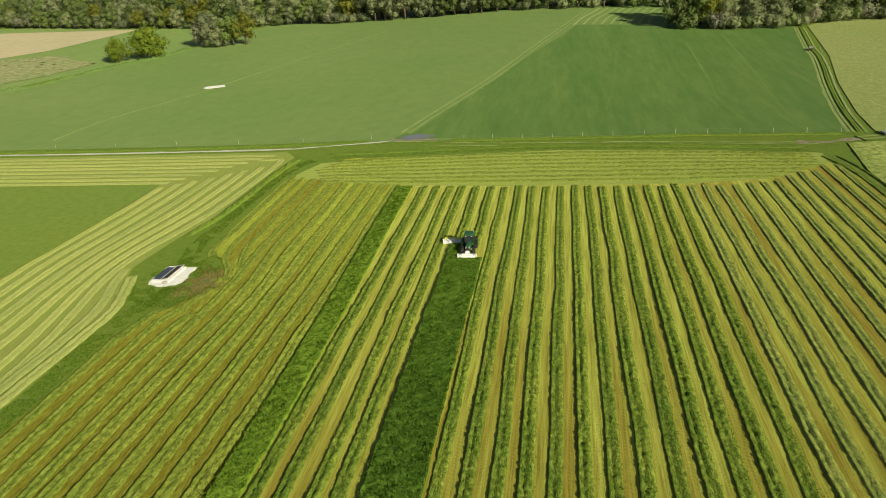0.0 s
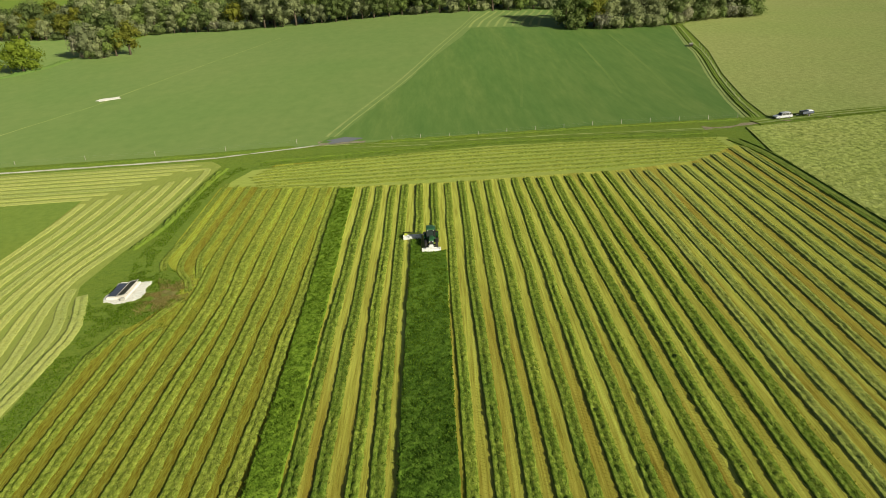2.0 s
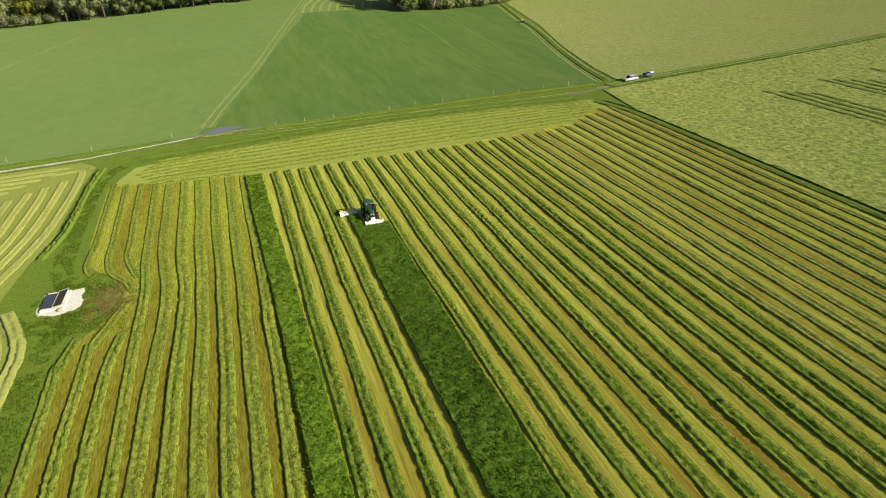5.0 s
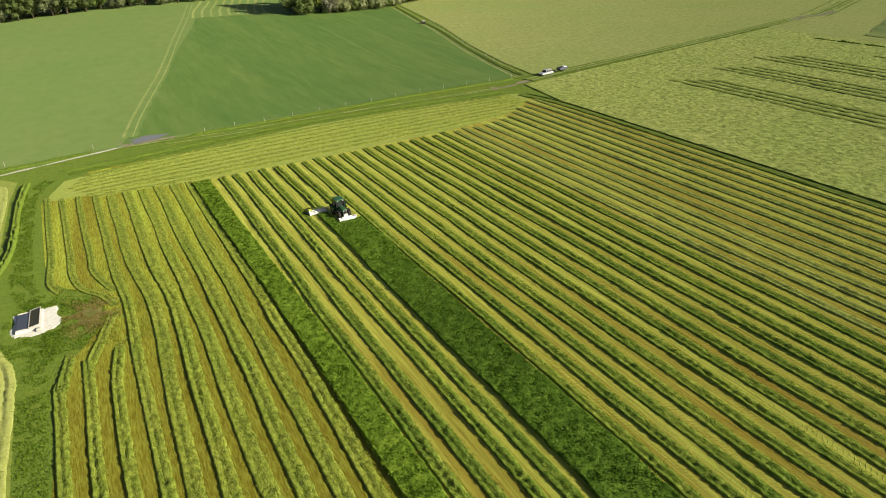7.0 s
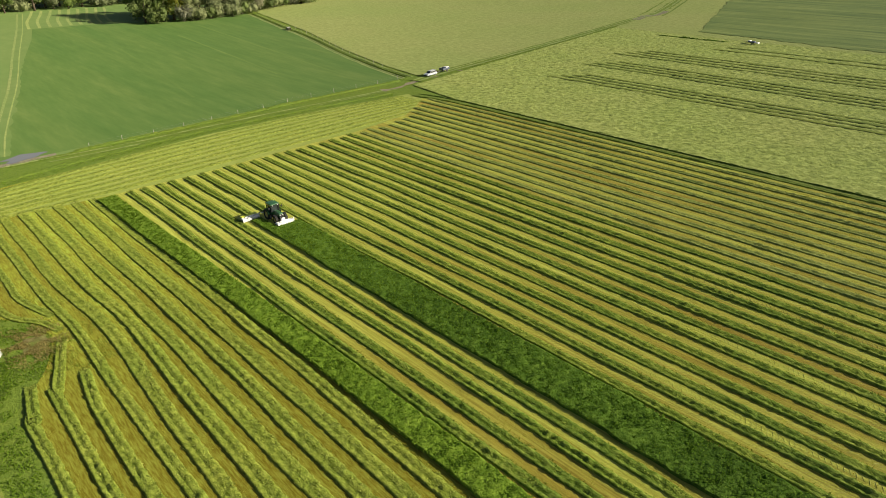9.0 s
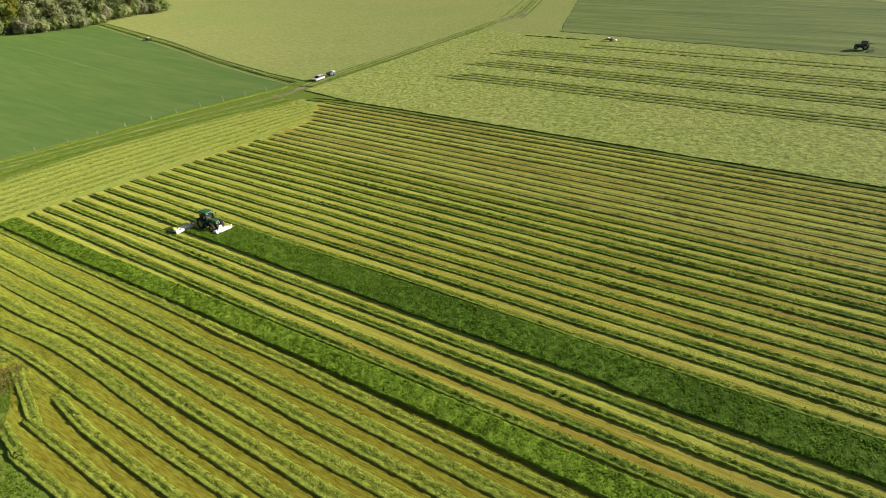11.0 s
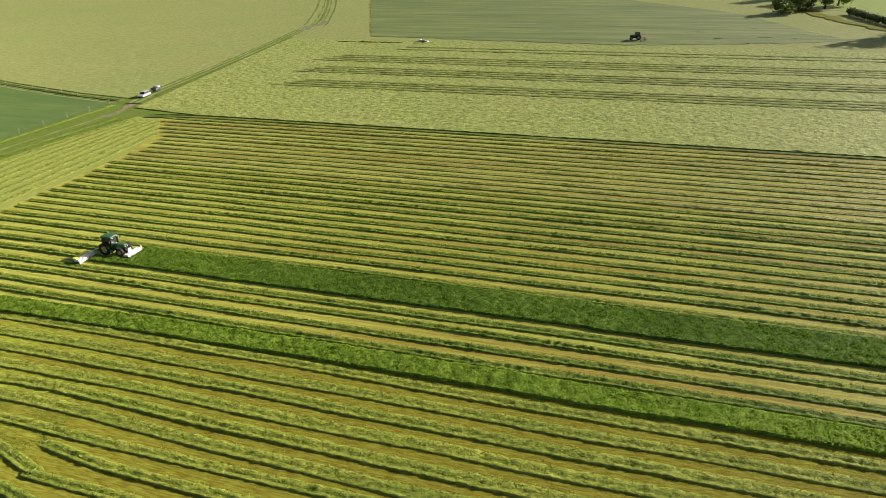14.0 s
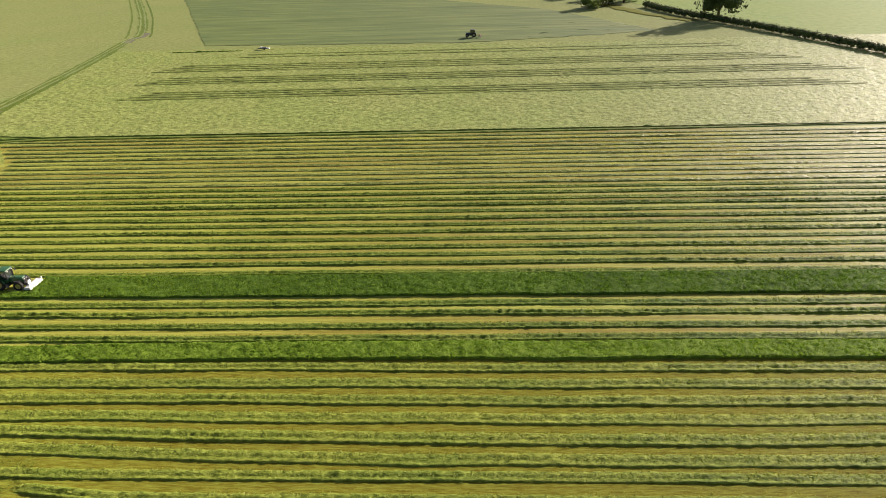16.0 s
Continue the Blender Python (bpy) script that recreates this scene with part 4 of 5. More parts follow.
def bank(pts, width, height, seed, label, mat=MAT_VERGE, step=0.5):
    ob = new("grass_bank", ridge_mesh("grass_bank", pts, width, height, mat, seed, step=step, clump=0.7, double=0.0))
    return tagged(ob, label, "grass bank", kind="stuff")


# Dark strip painted in for the shade between the two ditch banks.
f = ribbon("field_ditch", [(73, 52), (75.1, 42), (75.7, 30), (75.95, 0), (76.1, -60), (76.6, -115), (78.1, -165), (79.5, -205)], 0.6, MAT_DARK_STRIPE, 0.04, 1.0, 3, 0.25, 21)
tagged(f, "dark strip for the shade in the ditch between two fields", "ditch", kind="structure")
bank([(71.5, 52), (73.9, 42), (74.5, 30), (74.7, 0), (74.9, -60), (75.4, -115), (77, -165), (78.5, -205)], 0.5, 0.2, 301, "rough grass bank along the field ditch")
bank([(74.5, 52), (76.3, 42), (76.9, 30), (77.2, 0), (77.3, -60), (77.8, -115), (79.2, -165), (80.5, -205)], 0.55, 0.2, 302, "rough grass bank along the field ditch")
bank([(-50, 56), (-51.5, 40), (-52.2, 18), (-54.5, 6)], 1.2, 0.5, 303, "uncut grass bank between two fields")
bank([(-44, 59.5), (-13, 62.5), (15, 64.2), (45, 61.8), (70, 58.5)], 2.2, 0.22, 304, "rough grass verge along the track")
bank([(-300, 68.5), (-150, 68.3), (-75, 69.0), (-36, 71.5)], 2.0, 0.25, 305, "rough grass verge along the track")
bank([(-14, 71), (15, 70.5), (45, 71), (82, 69.5)], 1.6, 0.28, 306, "rough grass verge along the track")
DITCH = [(86, 71), (88.6, 88), (92.6, 108), (97.3, 129), (103.5, 155), (107.5, 174), (110, 190), (121, 244)]
C, N, _ = along(DITCH, 7.0)
for k, (off, w, h) in enumerate(((-1.3, 0.7, 0.10), (0.1, 1.2, 0.20), (1.4, 0.7, 0.12))):
    bank([tuple(p + n * off) for p, n in zip(C, N)], w, h, 310 + k, "rough dark grass bank along the pasture ditch", MAT_VERGE if k == 1 else MAT_TRAIL, 0.6)
f = ribbon("ditch_path", [tuple(p + n * -2.3) for p, n in zip(C, N)], 0.7, MAT_TRAIL, 0.07, 1.5, 3, 0.4, 19)
tagged(f, "pale trodden path beside the ditch", "track", kind="structure")
bank([(-300, 72), (-226, 161), (-213, 181), (-205, 213), (-191, 242), (-188, 268)], 2.2, 1.0, 320, "low overgrown hedge bank at the pasture edge", MAT_PASTURE_MID, 0.9)



# ---- trees ----
def crown_mesh(name, lobes, count, size, mat, seed):
    """A crown of many small leaf clumps over several uneven lobes, with gaps."""
    r = np.random.RandomState(seed)
    L = np.array(lobes, float)
    area = L[:, 3] * L[:, 4]
    pick = r.choice(len(L), count, p=area / area.sum())
    d = r.normal(size=(count, 3))
    d /= np.linalg.norm(d, axis=1)[:, None]
    depth = 1 - 0.45 * r.uniform(0, 1, count) ** 2.2
    wob = 0.78 + 0.5 * vnoise(d[:, 0] * 2.3 + pick * 5.1 + 9, d[:, 1] * 2.3 + d[:, 2] * 3.1 + 9, seed)
    P = L[pick, :3] + d * L[pick][:, [3, 3, 4]] * (depth * wob)[:, None]
    keep = (vnoise(P[:, 0] / 1.1 + 40, P[:, 1] / 1.1 + P[:, 2] / 0.9 + 40, seed + 3) > 0.24) & (P[:, 2] > 0.15)
    P, d = P[keep], d[keep]
    n = len(P)
    nrm = d + r.normal(scale=0.34, size=(n, 3))
    nrm /= np.linalg.norm(nrm, axis=1)[:, None]
    a = np.cross(nrm, r.normal(size=(n, 3)))
    a /= np.linalg.norm(a, axis=1)[:, None]
    b = np.cross(nrm, a)
    s = size * r.uniform(0.5, 1.35, n)
    a, b = a * s[:, None], b * (s * r.uniform(0.5, 0.9, n))[:, None]
    # a lumpy inner body, so that the crown is closed in its depth
    g = np.array([-1.0, 0.0, 1.0])
    core_v, core_q = [], []
    for lobe in L:
        for axis in range(3):
            for side in (-1.0, 1.0):
                U, W = np.meshgrid(g, g, indexing="ij")
                Q = np.stack([np.full_like(U, side), U, W], -1)[..., [[0, 1, 2], [2, 0, 1], [1, 2, 0]][axis]].reshape(-1, 3)
                Q = Q / np.linalg.norm(Q, axis=1)[:, None]
                Q = lobe[:3] + Q * lobe[[3, 3, 4]] * (0.42 + 0.34 * vnoise(Q[:, 0] * 2 + lobe[0] + 20, Q[:, 1] * 2 + Q[:, 2] * 3 + lobe[1] + 20, seed))[:, None]
                k = 9 * len(core_v)
                core_v.append(Q)
                core_q += [[k + i, k + i + 1, k + i + 4, k + i + 3] for i in (0, 1, 3, 4)]
    core_v = np.vstack(core_v)
    core_v[:, 2] = np.maximum(core_v[:, 2], 0.1)
    V = np.stack([P - a, P - b * 0.9 + nrm * (0.1 * s)[:, None], P + a * 0.8, P + b + nrm * (0.05 * s)[:, None]], 1)
    return quads_mesh(name, np.vstack([V.reshape(-1, 3), core_v]), np.vstack([np.arange(4 * n).reshape(-1, 4), np.array(core_q) + 4 * n]), mat, False)


def tree(name, label, mat, height, spread, seed, bare=0.12, count=1500, size=0.42, lobes=9):
    """A tree: tapered trunk, limbs that reach into the crown, and the crown's leaves."""
    r = random.Random(seed)
    root = empty(name)
    tagged(root, label, "tree")
    fork = height * (0.10 + bare)
    bm = rod((0, 0, -0.3), (r.uniform(-.2, .2), r.uniform(-.2, .2), fork + height * 0.18), 0.032 * height, 0.018 * height, 7)
    part("trunk", bm, MAT_BARK, root, smooth=True)
    L = []
    for i in range(lobes):
        a = 2.4 * i + r.uniform(-0.5, 0.5)
        u = (i + 0.5) / lobes
        z = height * (bare + 0.14 + 0.62 * u)
        k = spread * 0.5 * math.sin(math.pi * (0.22 + 0.66 * u)) * r.uniform(0.45, 0.8)
        rad = spread * r.uniform(0.20, 0.30) * (1.05 - 0.35 * u)
        c = (k * math.cos(a), k * math.sin(a), z)
        L.append((*c, rad, rad * r.uniform(0.7, 0.95)))
        if i % 2 == 0:
            part("limb", rod((0, 0, fork * r.uniform(0.7, 1.2)), (c[0] * 0.9, c[1] * 0.9, c[2]), 0.013 * height, 0.005 * height, 5), MAT_BARK, root)
    L.append((0, 0, height * (0.5 + bare * 0.5), spread * 0.30, height * 0.32))
    ob = new("crown", crown_mesh("crown", L, count, size, mat, seed))
    ob.parent = root
    return root


def bush(name, label, mat, height, spread, seed, count=700, size=0.27):
    r = random.Random(seed)
    root = empty(name)
    tagged(root, label, "bush")
    L = []
    for i in range(6):
        a = 1.9 * i
        c = (spread * 0.26 * math.cos(a), spread * 0.26 * math.sin(a), height * r.uniform(0.28, 0.6))
        L.append((*c, spread * r.uniform(0.2, 0.3), height * r.uniform(0.28, 0.4)))
        part("stem", rod((0.1 * math.cos(a), 0.1 * math.sin(a), -0.1), c, 0.05, 0.02, 5), MAT_BARK, root)
    ob = new("crown", crown_mesh("crown", L, count, size, mat, seed))
    ob.parent = root
    return root


BIG = 1.75


def at(x, y, turn=0.0, scale=1.0, tall=1.0):
    scale = scale * BIG
    return Matrix.Translation((x, y, float(terrain(np.float64(x), np.float64(y))))) @ Matrix.Rotation(turn, 4, "Z") @ Matrix.Diagonal((scale, scale, scale * tall, 1))


def place(proto, m):
    """The first place takes the thing itself, the later ones take copies."""
    if "placed" in proto:
        k = proto.scale
        return copy_thing(proto, m @ Matrix.Diagonal((1 / k[0], 1 / k[1], 1 / k[2], 1)))
    proto["placed"] = 1
    proto.matrix_world = m
    return proto


OAK = tree("oak_tree", "broad oak tree in fresh yellow-green leaf", MAT_LEAF_OAK, 10.5, 11.5, 1, 0.02, 2600, 0.30)
GREY = tree("bare_tree", "grey-green tree with budding twigs", MAT_LEAF_GREY, 11, 9, 2, 0.08, 1150, 0.33)
GREY_B = tree("bare_tree", "tall grey tree just coming into leaf", MAT_LEAF_GREY, 14, 9, 12, 0.12, 1150, 0.33)
DARK = tree("hedgerow_tree", "dark green tree at the wood's edge", MAT_LEAF_DARK, 12, 9, 3, 0.04, 1150, 0.35)
DARK_B = tree("conifer_tree", "dark narrow evergreen tree in the wood", MAT_LEAF_DARK, 15, 6.5, 13, 0.04, 1000, 0.33)
GOLD = tree("golden_tree", "tree in golden young leaf", MAT_LEAF_GOLD, 11.5, 9, 4, 0.05, 1150, 0.34)
GREEN = tree("green_tree", "round tree in fresh green leaf", MAT_LEAF_GREEN, 11, 8.5, 5, 0.05, 1150, 0.34)
WHITE = bush("blossom_bush", "hawthorn bush covered in white blossom", MAT_LEAF_WHITE, 4.6, 5.0, 6)
SCRUB = bush("scrub_bush", "grey-green scrub bush at a wood's edge", MAT_LEAF_GREY, 4.8, 6.5, 7, 700)
HEDGE_BUSH = bush("hedge_bush", "dense dark trimmed hawthorn hedge bush", MAT_LEAF_HEDGE, 4.4, 6.0, 9, 420, 0.34)
LONE = tree("hedgerow_tree", "dark spreading tree standing in a field hedge", MAT_LEAF_HEDGE, 11, 9.5, 15, 0.07, 2200, 0.30)
SCRUB_B = bush("scrub_bush", "dense dark green scrub bush", MAT_LEAF_DARK, 4.4, 6.0, 8, 600)

rng = random.Random(21)
# two oaks on the pasture hedge, and the clump further along it
place(OAK, at(-196, 237, 0.4, 1.0))
place(OAK, at(-209.5, 231, 2.0, 0.72))
place(GREY, at(-180, 272, 0.3, 1.05))
place(GREY, at(-174, 275, 2.3, 0.9))
place(GOLD, at(-158, 273, 1.0, 1.0))
place(GREEN, at(-165, 272, 1.9, 0.95))
place(WHITE, at(-184, 274, 0.5, 1.35, 1.6))
place(SCRUB, at(-170, 268, 0.5, 0.8))
place(SCRUB_B, at(-177, 268, 0.5, 0.7))
# the wood behind the pastures
EDGE = [(-520, 455), (-460, 445), (-352, 406), (-240, 364), (-171, 355), (-128, 344), (-51, 321), (14, 316), (77, 322), (130, 330), (175, 318)]
C, N, s = along(EDGE, 8.0)
kinds = [GREY, DARK, GREEN, GREY_B, DARK, GREY, GREY_B, GREEN, DARK_B, GREY, DARK, GOLD]
for row, (off, big) in enumerate(((-4.5, 0.8), (-14.0, 1.0), (-26.0, 1.2))):
    for p, n in zip(C, N):
        q = p + n * (off + rng.uniform(-2, 2)) + Vector((rng.uniform(-2, 2), rng.uniform(-1, 1))).to_tuple()
        if row == 0 and rng.random() < 0.25:
            place(rng.choice((WHITE, SCRUB, SCRUB, SCRUB_B)), at(*q, rng.uniform(0, 6), rng.uniform(0.8, 1.4)))
        else:
            near_gap = q[0] > -60
            pick = rng.choice([DARK, DARK, GREY, GREEN, DARK_B]) if near_gap else rng.choice(kinds)
            place(pick, at(*q, rng.uniform(0, 6), big * rng.uniform(0.75, 1.15)))
# the copse between pasture and crop
for (x, y, kind, k) in ((68, 247, DARK, 1.0), (73, 252, DARK_B, 1.0), (76, 246, GREEN, 0.95), (82, 248, GOLD, 0.95), (80, 256, DARK, 1.15), (90, 246, GREY, 0.8), (88, 256, GREEN, 1.1), (97, 252, GREY_B, 0.85),
                        (101, 246, GREY, 0.75), (107, 254, GREY_B, 1.0), (112, 249, GREY, 0.8), (118, 257, GREY, 1.05), (124, 254, DARK, 0.85), (132, 262, GREY_B, 0.9), (139, 263, DARK, 0.8), (146, 270, GREY, 0.9),
                        (152, 268, DARK_B, 0.7), (158, 273, GREY, 1.0), (165, 270, GREEN, 0.9), (172, 276, DARK, 1.0), (94, 262, DARK, 1.2), (112, 266, DARK, 1.2), (128, 272, DARK, 1.15), (145, 282, DARK, 1.2), (162, 286, DARK, 1.2), (76, 264, DARK, 1.2)):
    place(kind, at(x, y, rng.uniform(0, 6), k * rng.uniform(0.9, 1.08)))
for (x, y, kind, k) in ((84.5, 241, WHITE, 1.1), (90.5, 240.5, SCRUB, 1.0), (72, 241.5, SCRUB_B, 1.1), (98, 241, SCRUB_B, 0.9), (104, 242.5, SCRUB, 1.1), (110.5, 243, SCRUB, 1.0), (116.5, 245.5, SCRUB_B, 1.0), (122, 248, SCRUB, 0.9),
                        (128, 253, WHITE, 1.1), (136, 257, SCRUB_B, 1.1), (142, 260.5, SCRUB, 1.1), (149, 263.5, SCRUB_B, 1.0), (156, 266, WHITE, 1.0), (163, 267, SCRUB, 1.1), (170, 270, SCRUB_B, 1.2)):
    place(kind, at(x, y, rng.uniform(0, 6), k))
# the east hedge with its lone tree
HEDGE = [(100, -222), (130, -213), (159, -205), (201, -190.5), (238, -176.5), (268, -164.5), (300, -157)]
C, N, s = along(HEDGE, 2.3)
for p in C:
    place(HEDGE_BUSH, at(*p, rng.uniform(0, 6), 0.46 * rng.uniform(0.92, 1.06), 1.05))
place(LONE, at(248, -177.5, 1.0, 1.3, 1.1))
for (x, y, kind, k) in ((308, -136, DARK, 0.8), (316, -140, SCRUB_B, 1.4), (322, -150, DARK, 0.9), (300, -128, SCRUB_B, 1.2), (335, -158, GREEN, 0.9), (352, -150, DARK, 1.0), (368, -140, DARK, 1.0)):
    place(kind, at(x, y, rng.uniform(0, 6), k))


# ---- farm machines ----
def wheel(parent, x, y, r, w, tyre_mat, rim_mat, lugs=18, name="wheel"):
    """A lugged tyre on a dished rim; the axle runs along x."""
    hub = empty(name)
    hub.parent = parent
    hub.location = (x, y, r)
    h = w / 2
    bm = lathe([(-h * 0.75, r * 0.56), (-h, r * 0.66), (-h, r * 0.88), (-h * 0.82, r * 0.965), (h * 0.82, r * 0.965), (h, r * 0.88), (h, r * 0.66), (h * 0.75, r * 0.56)], "X", 28)
    for i in range(lugs):
        for side in (-1, 1):
            a = 2 * math.pi * (i + (0.25 if side > 0 else -0.25)) / lugs
            lug = box(min(0, side * h * 0.95), max(0, side * h * 0.95), -r * 0.035, r * 0.035, r * 0.94, r * 1.0)
            bmesh.ops.rotate(lug, verts=lug.verts, cent=(0, 0, 0), matrix=Matrix.Rotation(a, 3, "X"))
            me = bpy.data.meshes.new("lug")
            lug.to_mesh(me)
            lug.free()
            bm.from_mesh(me)
            bpy.data.meshes.remove(me)
    part("tyre", bm, tyre_mat, hub)
    out = 1 if x > 0 else -1
    bm = lathe([(-h * 0.7, r * 0.56), (out * h * 0.25, r * 0.5), (out * h * 0.15, r * 0.22), (out * h * 0.45, r * 0.18), (out * h * 0.5, 0.01)], "X", 20)
    part("rim", bm, rim_mat, hub)
    return hub


def mower_deck(parent, x0, x1, y0, y1, name, guard=False):
    """A disc mower: a white cover with rounded shoulders, its curtain, bar and guard."""
    deck = empty(name)
    deck.parent = parent
    part("cover", box(x0, x1, y0, y1, 0.42, 0.72, 0.09, (0.97, 0.72), (0, 0)), MAT_WHITE_PAINT, deck, "white painted mower cover", True)
    part("front_curtain", box(x0 + 0.04, x1 - 0.04, y0 - 0.03, y0 + 0.03, 0.16, 0.50, 0.0), MAT_WHITE_PAINT, deck)
    part("rear_curtain", box(x0 + 0.04, x1 - 0.04, y1 - 0.03, y1 + 0.02, 0.2, 0.50, 0.0), MAT_BLACK, deck)
    part("cutter_bar", box(x0 + 0.1, x1 - 0.1, (y0 + y1) / 2 - 0.25, (y0 + y1) / 2 + 0.25, 0.05, 0.14, 0.02), MAT_STEEL, deck)
    for x in np.linspace(x0 + 0.25, x1 - 0.25, 7):
        part("disc", lathe([(0.14, 0.02), (0.14, 0.2), (0.19, 0.16), (0.22, 0.01)], "Z", 12, (x, (y0 + y1) / 2, 0)), MAT_STEEL, deck)
    part("carrier_beam", box((x0 + x1) / 2 - 0.9, (x0 + x1) / 2 + 0.9, (y0 + y1) / 2 - 0.08, (y0 + y1) / 2 + 0.08, 0.72, 0.86, 0.02), MAT_WHITE_PAINT, deck)
    for x in (x0 + 0.12, x1 - 0.12):
        part("marker_plate", box(x - 0.1, x + 0.1, y0 + 0.1, y0 + 0.14, 0.66, 1.05, 0.01), MAT_WHITE_PAINT, deck)
    if guard:
        part("guard_flap", box(x0 + 0.15, x1 - 0.1, y1 - 0.45, y1 + 0.5, 0.70, 0.86, 0.03, (0.96, 0.7)), MAT_LIME, deck, "lime yellow guard flap")
    return deck


def tractor(name, label, paint, rim, m, mowers=True):
    """A four-wheel-drive tractor whose front looks towards -y."""
    t = empty(name)
    tagged(t, label, "tractor")
    part("bonnet", box(-0.46, 0.46, -2.45, -0.25, 1.05, 1.78, 0.12, (0.82, 0.94), (0, 0.06)), paint, t, "", True)
    part("grille", box(-0.36, 0.36, -2.5, -2.42, 1.1, 1.62, 0.02, (0.85, 1)), MAT_BLACK, t)
    for x in (-0.25, 0.25):
        part("headlight", box(x - 0.1, x + 0.1, -2.52, -2.46, 1.45, 1.56, 0.01), MAT_LAMP, t)
    part("chassis", box(-0.34, 0.34, -2.35, 1.25, 0.62, 1.08, 0.05), MAT_BLACK, t)
    part("front_axle", rod((-0.85, -1.85, 0.72), (0.85, -1.85, 0.72), 0.11), MAT_BLACK, t)
    part("rear_axle", rod((-0.9, 0.9, 0.95), (0.9, 0.9, 0.95), 0.17), MAT_BLACK, t)
    part("fuel_tank", box(-0.85, -0.4, -0.45, 0.35, 0.6, 1.05, 0.06), MAT_BLACK, t)
    part("cab_step", box(-1.02, -0.78, -0.4, 0.0, 0.45, 0.95, 0.02), MAT_STEEL, t)
    cab = empty("cab")
    cab.parent = t
    part("cab_body", box(-0.72, 0.72, -0.35, 1.25, 1.08, 1.62, 0.06), paint, cab)
    part("roof", box(-0.86, 0.86, -0.52, 1.5, 2.82, 3.02, 0.08, (0.92, 0.92)), paint, cab, "green cab roof" if mowers else "pale cab roof", True)
    for x in (-0.74, 0.74):
        for y, z in ((-0.32, -0.42), (0.55, 0.55), (1.25, 1.35)):
            part("cab_post", rod((x, y, 1.55), (x * 1.04, z, 2.84), 0.045, None, 6), MAT_BLACK, cab)
    part("windscreen", box(-0.68, 0.68, -0.40, -0.37, 1.62, 2.82, 0.0), MAT_GLASS, cab)
    part("rear_window", box(-0.68, 0.68, 1.28, 1.31, 1.62, 2.82, 0.0), MAT_GLASS, cab)
    for x in (-0.745, 0.715):
        part("side_window", box(x, x + 0.03, -0.33, 1.24, 1.62, 2.80, 0.0), MAT_GLASS, cab)
    part("seat", box(-0.25, 0.25, 0.35, 0.85, 1.5, 2.05, 0.08), MAT_BLACK, cab)
    for x in (-0.5, 0.5):
        part("work_light", box(x - 0.09, x + 0.09, -0.58, -0.5, 2.72, 2.82, 0.01), MAT_LAMP, cab)
    part("beacon", lathe([(3.02, 0.06), (3.16, 0.06), (3.2, 0.01)], "Z", 10, (0.6, 1.1, 0)), MAT_LIME, cab)
    for x in (-1, 1):
        bm = bmesh.new()
        prev = None
        for i in range(9):
            a = radians(15 + 150 * i / 8)
            y, z = 0.9 - 1.04 * math.cos(a), 0.95 + 1.04 * math.sin(a)
            pair = [bm.verts.new((x * 0.72, y, z)), bm.verts.new((x * 1.24, y, z))]
            if prev:
                bm.faces.new((prev[0], prev[1], pair[1], pair[0]))
            prev = pair
        bmesh.ops.solidify(bm, geom=bm.faces[:], thickness=0.04)
        part("mudguard", bm, paint, t, "", True)
        part("front_fender", box(x * 0.9 - 0.24, x * 0.9 + 0.24, -2.25, -1.4, 1.42, 1.46, 0.015), MAT_BLACK, t)
        part("mirror_arm", rod((x * 0.78, -0.4, 2.5), (x * 1.2, -0.5, 2.45), 0.02, None, 5), MAT_BLACK, t)
        part("mirror", box(x * 1.2 - 0.1, x * 1.2 + 0.1, -0.53, -0.48, 2.2, 2.55, 0.01), MAT_BLACK, t)
        wheel(t, x * 0.95, 0.9, 0.95, 0.58, MAT_RUBBER, rim, 18, "rear_wheel")
        wheel(t, x * 0.92, -1.85, 0.68, 0.46, MAT_RUBBER, rim, 16, "front_wheel")
        part("lower_link", rod((x * 0.3, 1.3, 0.7), (x * 0.42, 2.05, 0.6), 0.05, None, 6), MAT_STEEL, t)
    part("exhaust", rod((0.62, -0.5, 1.5), (0.62, -0.5, 2.95), 0.06, 0.05), MAT_BLACK, t)
    part("air_intake", rod((-0.3, -1.2, 1.75), (-0.3, -1.2, 1.9), 0.09), MAT_BLACK, t)
    part("top_link", rod((0, 1.25, 1.2), (0, 2.0, 1.1), 0.04, None, 6), MAT_STEEL, t)
    if mowers:
        mower_deck(t, -1.62, 1.62, -3.95, -2.85, "front_mower")
        for x in (-0.4, 0.4):
            part("front_link", rod((x, -2.4, 0.65), (x * 1.1, -3.0, 0.7), 0.06, None, 6), MAT_STEEL, t)
            part("support_spring", rod((x * 0.7, -2.45, 1.15), (x * 1.6, -3.2, 0.8), 0.04, None, 6), MAT_STEEL, t)
        part("mower_mast", box(-0.45, 0.45, -2.95, -2.8, 0.6, 1.15, 0.03, (0.6, 1)), MAT_WHITE_PAINT, t)
        part("headstock", box(-0.55, 0.45, 1.95, 2.2, 0.45, 1.25, 0.04, (0.7, 1)), MAT_STEEL, t)
        part("swing_arm", rod((-0.2, 2.1, 0.9), (-3.2, 2.9, 0.85), 0.09, 0.07, 8), MAT_WHITE_PAINT, t)
        part("lift_ram", rod((0.0, 2.1, 1.2), (-1.9, 2.7, 0.95), 0.045, None, 6), MAT_STEEL, t)
        mower_deck(t, -5.0, -1.75, 2.3, 3.4, "side_mower", True)
    t.matrix_world = m
    return t


